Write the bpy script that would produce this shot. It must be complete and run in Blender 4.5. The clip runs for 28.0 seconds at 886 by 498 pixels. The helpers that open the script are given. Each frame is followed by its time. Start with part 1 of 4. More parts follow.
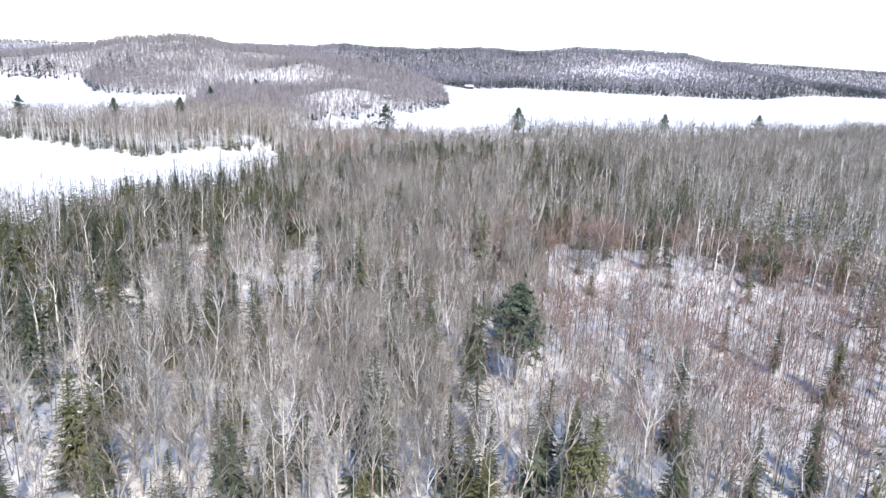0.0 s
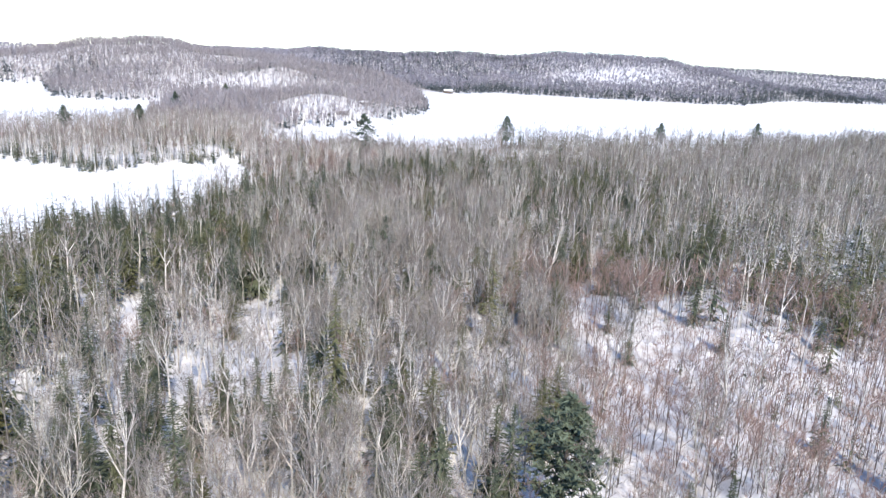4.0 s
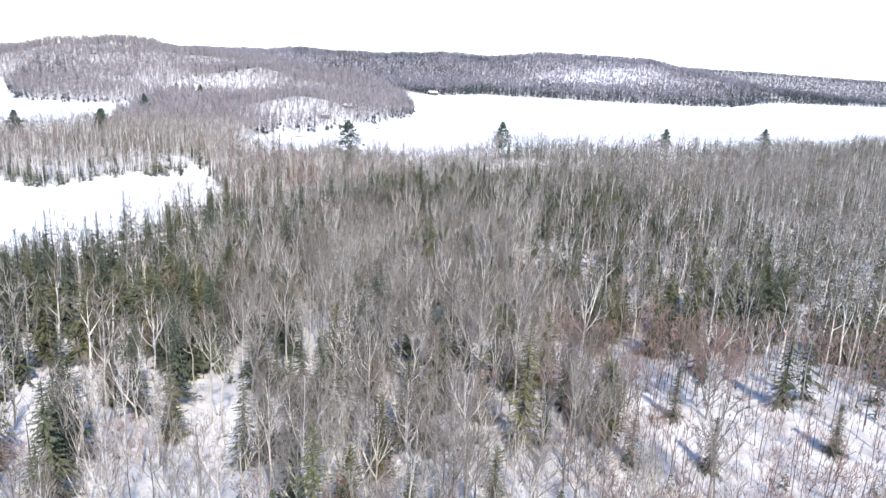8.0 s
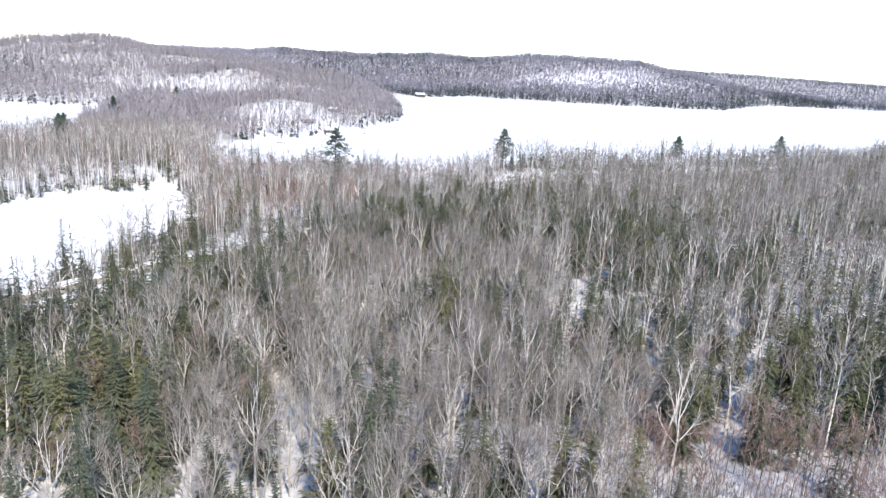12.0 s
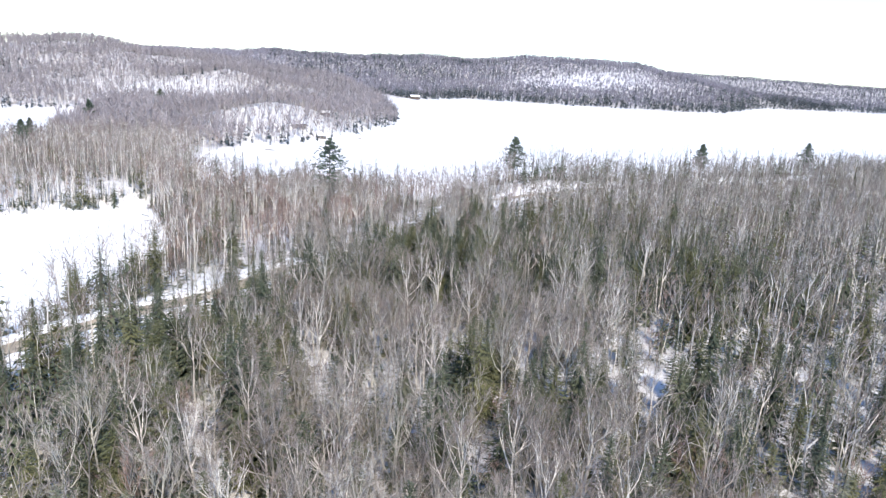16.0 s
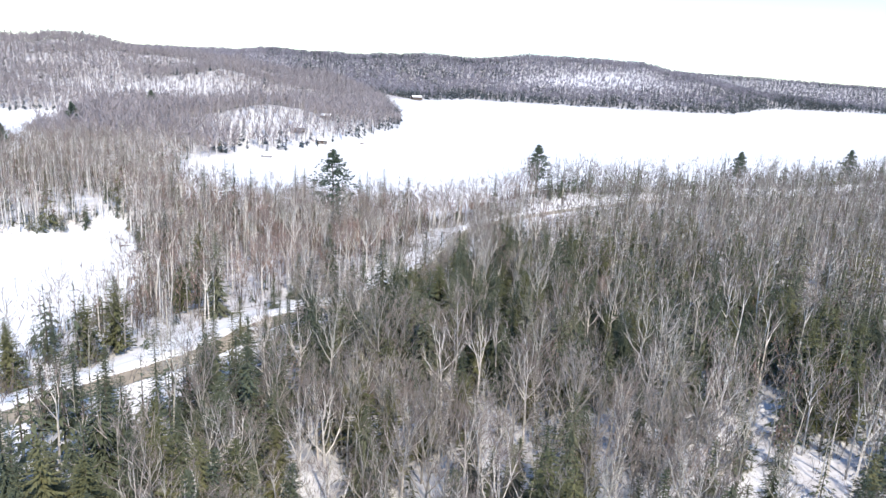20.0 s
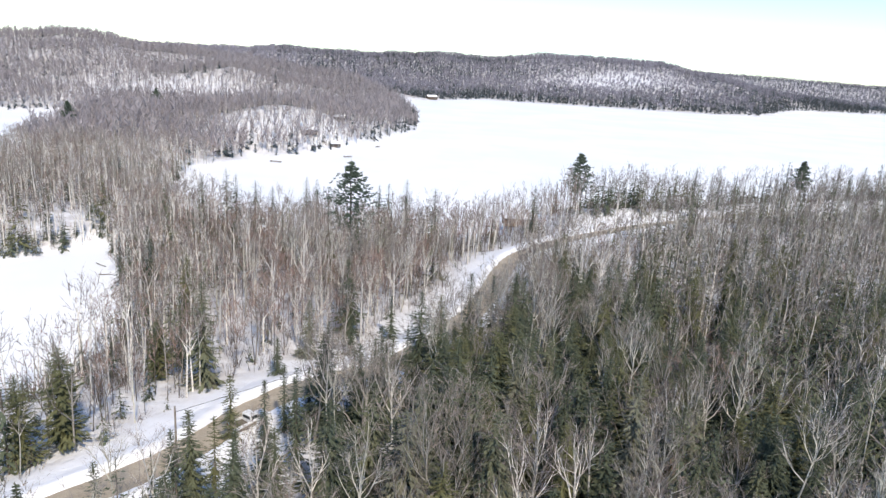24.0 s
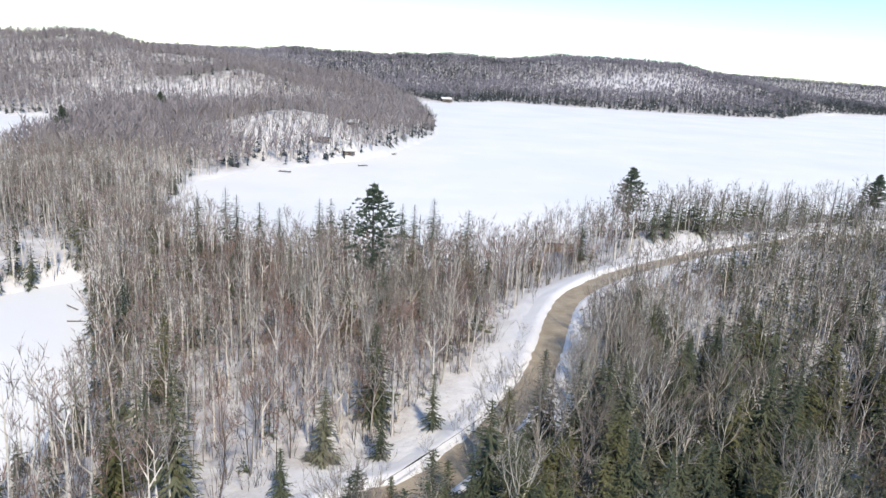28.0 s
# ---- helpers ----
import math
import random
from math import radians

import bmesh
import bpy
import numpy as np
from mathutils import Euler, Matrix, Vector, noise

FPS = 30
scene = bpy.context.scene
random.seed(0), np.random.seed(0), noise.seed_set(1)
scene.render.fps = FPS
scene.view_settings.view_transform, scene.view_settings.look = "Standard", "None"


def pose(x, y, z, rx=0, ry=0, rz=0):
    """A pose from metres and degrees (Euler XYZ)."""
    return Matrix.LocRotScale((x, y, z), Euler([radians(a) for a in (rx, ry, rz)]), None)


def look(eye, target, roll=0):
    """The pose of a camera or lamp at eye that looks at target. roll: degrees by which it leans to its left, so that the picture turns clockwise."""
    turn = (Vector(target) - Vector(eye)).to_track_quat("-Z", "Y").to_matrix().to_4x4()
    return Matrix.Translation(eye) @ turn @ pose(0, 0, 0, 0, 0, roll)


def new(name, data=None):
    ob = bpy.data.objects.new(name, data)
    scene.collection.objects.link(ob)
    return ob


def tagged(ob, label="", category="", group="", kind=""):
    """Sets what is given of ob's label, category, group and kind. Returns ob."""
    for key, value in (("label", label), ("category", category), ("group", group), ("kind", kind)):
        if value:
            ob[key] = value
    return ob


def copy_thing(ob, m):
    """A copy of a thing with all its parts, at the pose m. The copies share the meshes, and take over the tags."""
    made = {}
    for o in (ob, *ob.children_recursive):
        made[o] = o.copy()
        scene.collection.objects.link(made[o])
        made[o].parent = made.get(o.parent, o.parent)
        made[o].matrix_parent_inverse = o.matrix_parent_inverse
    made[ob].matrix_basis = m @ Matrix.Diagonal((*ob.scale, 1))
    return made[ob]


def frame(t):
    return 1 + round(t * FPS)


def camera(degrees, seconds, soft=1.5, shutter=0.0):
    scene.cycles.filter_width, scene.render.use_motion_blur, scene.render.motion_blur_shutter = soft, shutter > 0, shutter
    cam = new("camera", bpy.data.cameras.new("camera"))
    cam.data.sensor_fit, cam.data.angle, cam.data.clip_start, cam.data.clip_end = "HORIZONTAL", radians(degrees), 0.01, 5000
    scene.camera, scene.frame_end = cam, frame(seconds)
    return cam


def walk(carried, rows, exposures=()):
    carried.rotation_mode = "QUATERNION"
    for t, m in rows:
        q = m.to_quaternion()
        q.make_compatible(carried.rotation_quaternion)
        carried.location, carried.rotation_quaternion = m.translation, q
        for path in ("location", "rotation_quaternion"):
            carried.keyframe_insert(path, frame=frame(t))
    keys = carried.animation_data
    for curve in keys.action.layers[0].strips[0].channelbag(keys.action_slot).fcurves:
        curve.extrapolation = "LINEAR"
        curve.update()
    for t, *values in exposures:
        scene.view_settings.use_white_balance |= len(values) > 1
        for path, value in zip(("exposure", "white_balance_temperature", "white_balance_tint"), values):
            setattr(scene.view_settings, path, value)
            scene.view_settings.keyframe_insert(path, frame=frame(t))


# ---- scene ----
cam = camera(64.5, 28.0, soft=1.4)
# seconds, x, y, z, heading (degrees to the right of +y), pitch, roll
FLIGHT = [
    (0.0, 5.13, 1.51, 55.23, 4.28, -15.30, 2.70),
    (1.0, 4.80, 9.56, 55.38, 4.72, -15.14, 2.63),
    (2.0, 4.35, 17.91, 55.46, 5.23, -15.05, 2.77),
    (3.0, 4.01, 26.42, 55.54, 5.74, -15.01, 2.88),
    (4.0, 3.65, 34.72, 55.57, 6.18, -14.94, 2.90),
    (5.0, 3.13, 42.72, 55.55, 6.57, -14.87, 2.83),
    (6.0, 2.87, 51.09, 55.43, 6.97, -14.86, 2.97),
    (7.0, 2.76, 59.34, 55.46, 7.29, -14.83, 3.00),
    (8.0, 2.42, 67.55, 55.62, 7.63, -14.82, 3.03),
    (9.0, 2.08, 76.10, 55.62, 8.01, -14.76, 3.08),
    (10.0, 1.72, 84.65, 55.50, 8.36, -14.70, 3.15),
    (11.0, 1.21, 93.19, 55.42, 8.69, -14.71, 3.20),
    (12.0, 0.72, 101.78, 55.33, 8.94, -14.66, 3.25),
    (13.0, 0.60, 110.15, 55.13, 9.08, -14.60, 3.15),
    (14.0, 0.50, 118.64, 55.01, 9.25, -14.55, 3.39),
    (15.0, 0.21, 126.91, 54.96, 9.42, -14.53, 3.38),
    (16.0, -0.18, 134.90, 54.97, 9.59, -14.51, 3.35),
    (17.0, -0.61, 142.76, 55.08, 9.69, -14.52, 3.30),
    (18.0, -1.09, 150.52, 55.33, 9.78, -14.54, 3.37),
    (19.0, -1.37, 158.95, 55.18, 9.83, -14.53, 3.40),
    (20.0, -1.57, 167.58, 54.94, 9.69, -14.54, 3.35),
    (21.0, -1.91, 176.04, 54.81, 9.46, -14.57, 3.47),
    (22.0, -2.27, 184.06, 54.74, 9.15, -14.57, 3.50),
    (23.0, -2.42, 192.24, 54.38, 8.96, -14.62, 3.43),
    (24.0, -3.08, 200.33, 54.24, 8.82, -14.68, 3.57),
    (25.0, -3.70, 208.33, 54.06, 8.58, -14.66, 3.62),
    (26.0, -4.19, 216.27, 53.95, 8.35, -14.66, 3.65),
    (27.0, -4.63, 224.46, 54.02, 8.14, -14.68, 3.57),
    (28.0, -5.10, 232.35, 53.74, 7.96, -14.60, 3.49),
]
PATH = []
for t, x, y, z, head, tilt, roll in FLIGHT:
    h, p = radians(head), radians(tilt)
    aim = (x + math.sin(h) * math.cos(p), y + math.cos(h) * math.cos(p), z + math.sin(p))
    PATH.append((t, look((x, y, z), aim, roll)))
EXPOSURES = [(0, 1.08, 6800, 10), (8, 1.14, 6800, 10), (15, 1.1, 6800, 10), (20, 0.95, 6850, 10), (24, 0.68, 7150, 9), (28, 0.5, 7300, 8)]
walk(cam, PATH, EXPOSURES)

# ---- world, sun, exposure ----
SUN_TURN, SUN_HIGH = radians(168), radians(46)  # turn from +y towards +x
world = bpy.data.worlds.new("winter_sky")
scene.world = world
world.use_nodes = True
wn = world.node_tree.nodes
sky = wn.new("ShaderNodeTexSky")
sky.sky_type, sky.sun_disc, sky.sun_elevation, sky.sun_rotation = "NISHITA", False, SUN_HIGH, SUN_TURN
sky.air_density, sky.dust_density, sky.ozone_density = 0.8, 0.0, 4.0
wn["Background"].inputs["Strength"].default_value = 0.15
tone = wn.new("ShaderNodeMix")  # the pale blue cast of a thin winter sky
tone.data_type, tone.blend_type = "RGBA", "MULTIPLY"
tone.inputs[0].default_value, tone.inputs[7].default_value = 1.0, (0.955, 1.0, 1.04, 1)
world.node_tree.links.new(sky.outputs[0], tone.inputs[6])
world.node_tree.links.new(tone.outputs[2], wn["Background"].inputs["Color"])
sun = new("sun", bpy.data.lights.new("sun", "SUN"))
sun.data.energy, sun.data.angle, sun.data.color = 2.7, radians(2.5), (1.0, 0.91, 0.80)
sun_way = Vector((math.sin(SUN_TURN) * math.cos(SUN_HIGH), math.cos(SUN_TURN) * math.cos(SUN_HIGH), math.sin(SUN_HIGH)))
sun.matrix_world = look(sun_way * 900, (0, 0, 0))


# ---- materials ----
def material(name, rough=0.8):
    m = bpy.data.materials.new(name)
    m.use_nodes = True
    b = m.node_tree.nodes["Principled BSDF"]
    b.inputs["Roughness"].default_value = rough
    b.inputs["Specular IOR Level"].default_value = 0.2
    return m, m.node_tree.nodes, m.node_tree.links, b


def ramp(nodes, links, source, stops):
    r = nodes.new("ShaderNodeValToRGB")
    while len(r.color_ramp.elements) < len(stops):
        r.color_ramp.elements.new(0.5)
    for e, (at, c) in zip(r.color_ramp.elements, stops):
        e.position, e.color = at, (*c, 1)
    links.new(source, r.inputs[0])
    return r.outputs[0]


def noise_tex(nodes, links, scale, detail=3.0, rough=0.55, coords="Object"):
    n = nodes.new("ShaderNodeTexNoise")
    n.inputs["Scale"].default_value, n.inputs["Detail"].default_value, n.inputs["Roughness"].default_value = scale, detail, rough
    c = nodes.new("ShaderNodeTexCoord")
    links.new(c.outputs[coords], n.inputs["Vector"])
    return n.outputs[0]


def mix(nodes, links, mode, a, b, factor=1.0):
    n = nodes.new("ShaderNodeMix")
    n.data_type, n.blend_type = "RGBA", mode
    for socket, value in ((n.inputs[0], factor), (n.inputs[6], a), (n.inputs[7], b)):
        if isinstance(value, (int, float)):
            socket.default_value = value
        elif isinstance(value, tuple):
            socket.default_value = (*value, 1)
        else:
            links.new(value, socket)
    return n.outputs[2]


def bump(nodes, links, shader, height, strength, distance):
    n = nodes.new("ShaderNodeBump")
    n.inputs["Strength"].default_value, n.inputs["Distance"].default_value = strength, distance
    links.new(height, n.inputs["Height"])
    links.new(n.outputs[0], shader.inputs["Normal"])


def tree_tint(nodes, links):
    """A number from 0 to 1 for each tree: the object's own, or the one stored in a joined wood."""
    info, att, add, one = nodes.new("ShaderNodeObjectInfo"), nodes.new("ShaderNodeAttribute"), nodes.new("ShaderNodeMath"), nodes.new("ShaderNodeMath")
    att.attribute_name = "tint"
    add.operation, one.operation = "ADD", "FRACT"
    links.new(info.outputs["Random"], add.inputs[0])
    links.new(att.outputs["Fac"], add.inputs[1])
    links.new(add.outputs[0], one.inputs[0])
    return one.outputs[0]


def make_snow(name, litter_shade):
    m, n, l, b = material(name, 0.55)
    big = ramp(n, l, noise_tex(n, l, 0.05, 4), [(0.35, (0.78, 0.80, 0.84)), (0.65, (0.88, 0.89, 0.91))])
    col = big
    if litter_shade:
        # brown over the snow: leaf litter, and tree shade put into the colour
        duff_shade = n.new("ShaderNodeAttribute")
        duff_shade.attribute_name = "litter_shade"
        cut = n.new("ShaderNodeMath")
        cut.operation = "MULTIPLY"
        l.new(duff_shade.outputs["Fac"], cut.inputs[0])
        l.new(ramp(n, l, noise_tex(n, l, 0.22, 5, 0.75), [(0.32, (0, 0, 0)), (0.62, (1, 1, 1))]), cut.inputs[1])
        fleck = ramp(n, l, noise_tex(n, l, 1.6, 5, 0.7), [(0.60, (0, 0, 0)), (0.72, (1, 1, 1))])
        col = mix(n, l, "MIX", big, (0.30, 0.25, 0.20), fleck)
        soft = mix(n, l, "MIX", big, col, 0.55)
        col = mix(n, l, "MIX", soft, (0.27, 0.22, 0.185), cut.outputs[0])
    l.new(col, b.inputs["Base Color"])
    bump(n, l, b, noise_tex(n, l, 0.35, 6, 0.6), 0.8, 0.6)
    return m


def make_ice():
    m, n, l, b = material("lake_snow_crust", 0.5)
    a = ramp(n, l, noise_tex(n, l, 0.012, 5, 0.6), [(0.38, (0.84, 0.87, 0.90)), (0.62, (0.92, 0.93, 0.94))])
    l.new(a, b.inputs["Base Color"])
    bump(n, l, b, noise_tex(n, l, 0.2, 4), 0.25, 0.3)
    return m


def make_bark(name, low, high, patch=None):
    m, n, l, b = material(name, 0.85)
    tone = ramp(n, l, tree_tint(n, l), [(0.0, low), (1.0, high)])
    grain = ramp(n, l, noise_tex(n, l, 2.2, 4, 0.7), [(0.3, (0.72, 0.72, 0.72)), (0.7, (1.1, 1.1, 1.1))])
    col = mix(n, l, "MULTIPLY", tone, grain)
    if patch:
        spot = ramp(n, l, noise_tex(n, l, 3.1, 3, 0.6), [(0.62, (0, 0, 0)), (0.68, (1, 1, 1))])
        col = mix(n, l, "MIX", col, patch, spot)
    l.new(col, b.inputs["Base Color"])
    bump(n, l, b, noise_tex(n, l, 9, 3), 0.4, 0.05)
    return m


def make_leaf(name, stops, rough=0.9):
    m, n, l, b = material(name, rough)
    tone = ramp(n, l, tree_tint(n, l), stops)
    grain = ramp(n, l, noise_tex(n, l, 0.9, 4, 0.7), [(0.25, (0.6, 0.6, 0.6)), (0.75, (1.25, 1.25, 1.25))])
    l.new(mix(n, l, "MULTIPLY", tone, grain), b.inputs["Base Color"])
    return m


def make_gravel():
    m, n, l, b = material("wet_gravel", 0.75)
    a = ramp(n, l, noise_tex(n, l, 0.35, 5, 0.6), [(0.3, (0.31, 0.265, 0.20)), (0.7, (0.47, 0.41, 0.325))])
    g = ramp(n, l, noise_tex(n, l, 9, 4, 0.7), [(0.3, (0.75, 0.75, 0.75)), (0.7, (1.2, 1.2, 1.2))])
    l.new(mix(n, l, "MULTIPLY", a, g), b.inputs["Base Color"])
    bump(n, l, b, noise_tex(n, l, 5, 4), 0.5, 0.1)
    return m


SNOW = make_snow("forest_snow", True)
CLEAN = make_snow("clean_snow", False)
ICE = make_ice()
BIRCH = make_bark("birch_bark", (0.70, 0.66, 0.60), (0.86, 0.83, 0.78), (0.10, 0.09, 0.08))
GREY = make_bark("grey_bark", (0.28, 0.262, 0.24), (0.44, 0.42, 0.39))
DARK = make_bark("dark_bark", (0.10, 0.085, 0.07), (0.19, 0.16, 0.14))
TWIG_BIRCH = make_leaf("birch_twigs", [(0.0, (0.19, 0.155, 0.14)), (0.6, (0.26, 0.222, 0.208)), (1.0, (0.33, 0.278, 0.26))])
TWIG_GREY = make_leaf("hardwood_twigs", [(0.0, (0.17, 0.152, 0.135)), (0.5, (0.272, 0.238, 0.215)), (1.0, (0.375, 0.333, 0.305))])
TWIG_RED = make_leaf("maple_sapling_twigs", [(0.0, (0.29, 0.20, 0.172)), (1.0, (0.40, 0.295, 0.26))])
NEEDLE = make_leaf("spruce_needles", [(0.0, (0.088, 0.108, 0.075)), (0.5, (0.11, 0.13, 0.085)), (0.8, (0.135, 0.15, 0.095)), (1.0, (0.20, 0.205, 0.15))])
NEEDLE_DARK = make_leaf("dark_spruce_needles", [(0.0, (0.078, 0.098, 0.068)), (1.0, (0.112, 0.132, 0.088))])
NEEDLE_OLIVE = make_leaf("olive_spruce_needles", [(0.0, (0.12, 0.13, 0.068)), (1.0, (0.17, 0.172, 0.088))])
NEEDLE_PALE = make_leaf("lichened_spruce_needles", [(0.0, (0.22, 0.23, 0.17)), (1.0, (0.28, 0.28, 0.22))])
# hillside twigs, paler and mauve: distance haze mixed into their colour
TWIG_HILL_HAZE = make_leaf("hillside_haze_twigs", [(0.0, (0.26, 0.235, 0.245)), (1.0, (0.37, 0.34, 0.35))])
# conifers of hills and ridges, their blue taken from the haze before them
NEEDLE_HAZE = make_leaf("haze_blue_conifer_needles", [(0.0, (0.062, 0.082, 0.09)), (1.0, (0.095, 0.115, 0.125))])
TWIG_DARK = make_leaf("dark_brush_twigs", [(0.0, (0.13, 0.105, 0.085)), (1.0, (0.22, 0.18, 0.15))])
ASPEN = make_bark("aspen_bark", (0.46, 0.445, 0.385), (0.62, 0.60, 0.53), (0.12, 0.11, 0.095))
TWIG_ASPEN = make_leaf("aspen_twigs", [(0.0, (0.258, 0.233, 0.212)), (1.0, (0.39, 0.357, 0.33))])
# far ridge twigs with aerial haze painted in as a bluish violet
TWIG_FAR_HAZE = make_leaf("far_ridge_haze_twigs", [(0.0, (0.24, 0.23, 0.265)), (1.0, (0.34, 0.325, 0.37))])
GRAVEL = make_gravel()
PINE = make_leaf("pine_needles", [(0.0, (0.10, 0.135, 0.10)), (1.0, (0.14, 0.17, 0.12))])


# ---- the plan: waters, road, relief ----
LAKE = np.array([(-70, 537), (-66, 480), (-52, 440), (-25, 414), (15, 408), (45, 418), (62, 452), (85, 448), (125, 462), (175, 468), (265, 505),
                 (400, 560), (700, 700), (1300, 950), (3200, 1500), (3200, 2300), (1216, 1737), (967, 1620), (717, 1348), (617, 1331), (524, 1342),
                 (439, 1371), (345, 1382), (242, 1416), (136, 1303), (58, 1210), (75, 1055), (73, 885), (63, 789), (42, 722), (19, 662),
                 (1, 624), (-11, 613), (-22, 599), (-38, 585), (-50, 597), (-49, 575), (-62, 554)], float)
BAY = np.array([(-192, 706), (-172, 600), (-158, 548), (-160, 505), (-190, 468), (-260, 456), (-480, 480), (-800, 560), (-1100, 900), (-700, 1020), (-516, 987),
                (-394, 938), (-322, 795), (-250, 785), (-230, 800), (-206, 812)], float)
POND = np.array([(-53, 303), (-46, 312), (-43, 325), (-48, 348), (-52, 362), (-58, 372), (-64, 396), (-80, 380), (-97, 370), (-112, 344),
                 (-162, 374), (-188, 390), (-206, 394), (-420, 420), (-420, 60), (-200, 140), (-120, 180), (-92, 205), (-72, 236), (-61, 262), (-56, 284)], float)
POND_Z, ROAD_Z = 1.5, 7.6
ROAD = np.array([(-60, 236), (-38, 262), (-22, 277), (-12.5, 291), (-3, 298.5), (3.2, 301), (10.3, 308.2), (18, 319.1), (24.5, 330.1), (30, 342.6), (35.7, 356.9),
                 (42, 369.1), (52.3, 380.9), (63.5, 390.5), (90, 408), (122, 424), (150, 436), (215, 448), (330, 505)], float)
HILLS = [  # crest lines x, y, height; breadth
    ([(-660, 1000, 14), (-500, 1030, 30), (-360, 1045, 50), (-310, 1058, 56), (-265, 1072, 53), (-235, 1085, 44), (-180, 1105, 43), (-130, 1120, 38), (-40, 1130, 28)], 165),
    ([(-240, 905, 12), (-200, 922, 22), (-165, 932, 28), (-112, 944, 32), (-60, 950, 23), (-10, 955, 15), (30, 960, 9)], 62),
    ([(-95, 652, 8), (-75, 656, 15), (-44, 660, 22), (-12, 664, 24), (15, 688, 21), (30, 740, 13), (35, 860, 11)], 42),
    ([(-520, 1850, 45), (-213, 1920, 52), (-138, 1927, 61), (-37, 1932, 58), (81, 1930, 59), (224, 1917, 68), (354, 1894, 64), (479, 1862, 79), (600, 1821, 77), (713, 1773, 75), (779, 1741, 60), (900, 1760, 38), (1050, 1800, 20)], 260),
    ([(1150, 2990, 70), (1379, 2894, 74), (1621, 2753, 70), (1871, 2574, 60), (2500, 2350, 50)], 380),
    ([(-2600, 1700, 40), (-1700, 1950, 36), (-1153, 2217, 33), (-952, 2311, 34), (-500, 2400, 40)], 320),
]


def off_line(p, line, closed=False):
    """Distance of the points p from a polyline, and how far along the nearest segment, as index + share."""
    best, along = np.full(len(p), 1e9), np.zeros(len(p))
    ends = np.roll(line, -1, 0) if closed else line[1:]
    for i, (a, b) in enumerate(zip(line, ends)):
        s = b[:2] - a[:2]
        f = np.clip(((p - a[:2]) @ s) / (s @ s), 0, 1)
        d = np.hypot(*(p - a[:2] - f[:, None] * s).T)
        near = d < best
        best[near], along[near] = d[near], i + f[near]
    return best, along


def inside(p, line):
    hit = np.zeros(len(p), bool)
    for (ax, ay), (bx, by) in zip(line, np.roll(line, -1, 0)):
        cross = ((ay > p[:, 1]) != (by > p[:, 1]))
        hit ^= cross & (p[:, 0] < (bx - ax) * (p[:, 1] - ay) / ((by - ay) or 1e-9) + ax)
    return hit


def waves(p, size, seed):
    """Smooth random relief between about -1 and 1."""
    r = np.random.RandomState(seed)
    out = np.zeros(len(p))
    for k in range(7):
        a, f = r.uniform(0, 2 * math.pi), 2 * math.pi / size * r.uniform(0.6, 1.9)
        out += np.sin((p[:, 0] * math.cos(a) + p[:, 1] * math.sin(a)) * f + r.uniform(0, 6.3))
    return out / 3.2


def wet(p):
    """Signed distance to the lakes and to the pond, negative on the ice."""
    lake = np.minimum(off_line(p, LAKE, True)[0] * np.where(inside(p, LAKE), -1, 1), off_line(p, BAY, True)[0] * np.where(inside(p, BAY), -1, 1))
    return lake, off_line(p, POND, True)[0] * np.where(inside(p, POND), -1, 1)


def relief(p):
    p = np.asarray(p, float)
    lake, pond = wet(p)
    wob = waves(p, 26, 5) * 1.6
    lake, pond = lake + wob, pond + wob
    hill = np.zeros(len(p))
    for crest, wide in HILLS:
        crest = np.array(crest, float)
        d, along = off_line(p, crest)
        h = np.interp(along, range(len(crest)), crest[:, 2])
        hill = (hill ** 4 + (h * np.exp(-(d / wide) ** 2)) ** 4) ** 0.25
    base = 8.2 + 1.3 * waves(p, 90, 1) + 0.5 * waves(p, 23, 2) + 0.18 * waves(p, 6, 3)
    base = np.where(p[:, 1] > 520, base * 0.6, base) + 2.4 * np.clip((p[:, 0] - 70) / 50, 0, 1) * np.clip(1 - np.abs(p[:, 1] - 450 - 0.2 * (p[:, 0] - 150)) / 75, 0, 1) + hill + hill * np.where(p[:, 1] > 1300, 0.03, 0.07) * waves(p, 120, 8)
    dry = np.minimum(0.5 + (base - 0.5) * (1 - np.exp(-np.maximum(lake, 0) / np.where(p[:, 1] < 560, 32 - 23 * np.clip((p[:, 0] - 40) / 40, 0, 1), 32))), POND_Z + 0.5 + (base - POND_Z) * (1 - np.exp(-np.maximum(pond, 0) / 22)))
    z = np.where(lake < 0, -0.8, np.where(pond < 0, POND_Z - 0.8, dry))
    d, _ = off_line(p, ROAD)
    k = np.clip((d - 4.5) / 9, 0, 1)
    k = k * k * (3 - 2 * k)
    return ROAD_Z * (1 - k) + z * k


def grow(start, stop, first, rate, most):
    out, step = [start], first
    while abs(out[-1]) < abs(stop):
        out.append(out[-1] + math.copysign(step, stop - start))
        step = min(step * rate, most)
    return out


def quad_sheet(xs, ys, height):
    gx, gy = np.meshgrid(xs, ys)
    p = np.c_[gx.ravel(), gy.ravel()]
    v = np.c_[p, height(p)]
    nx, ny = len(xs), len(ys)
    i = (np.arange(ny - 1)[:, None] * nx + np.arange(nx - 1)).ravel()
    return v, np.c_[i, i + 1, i + nx + 1, i + nx]


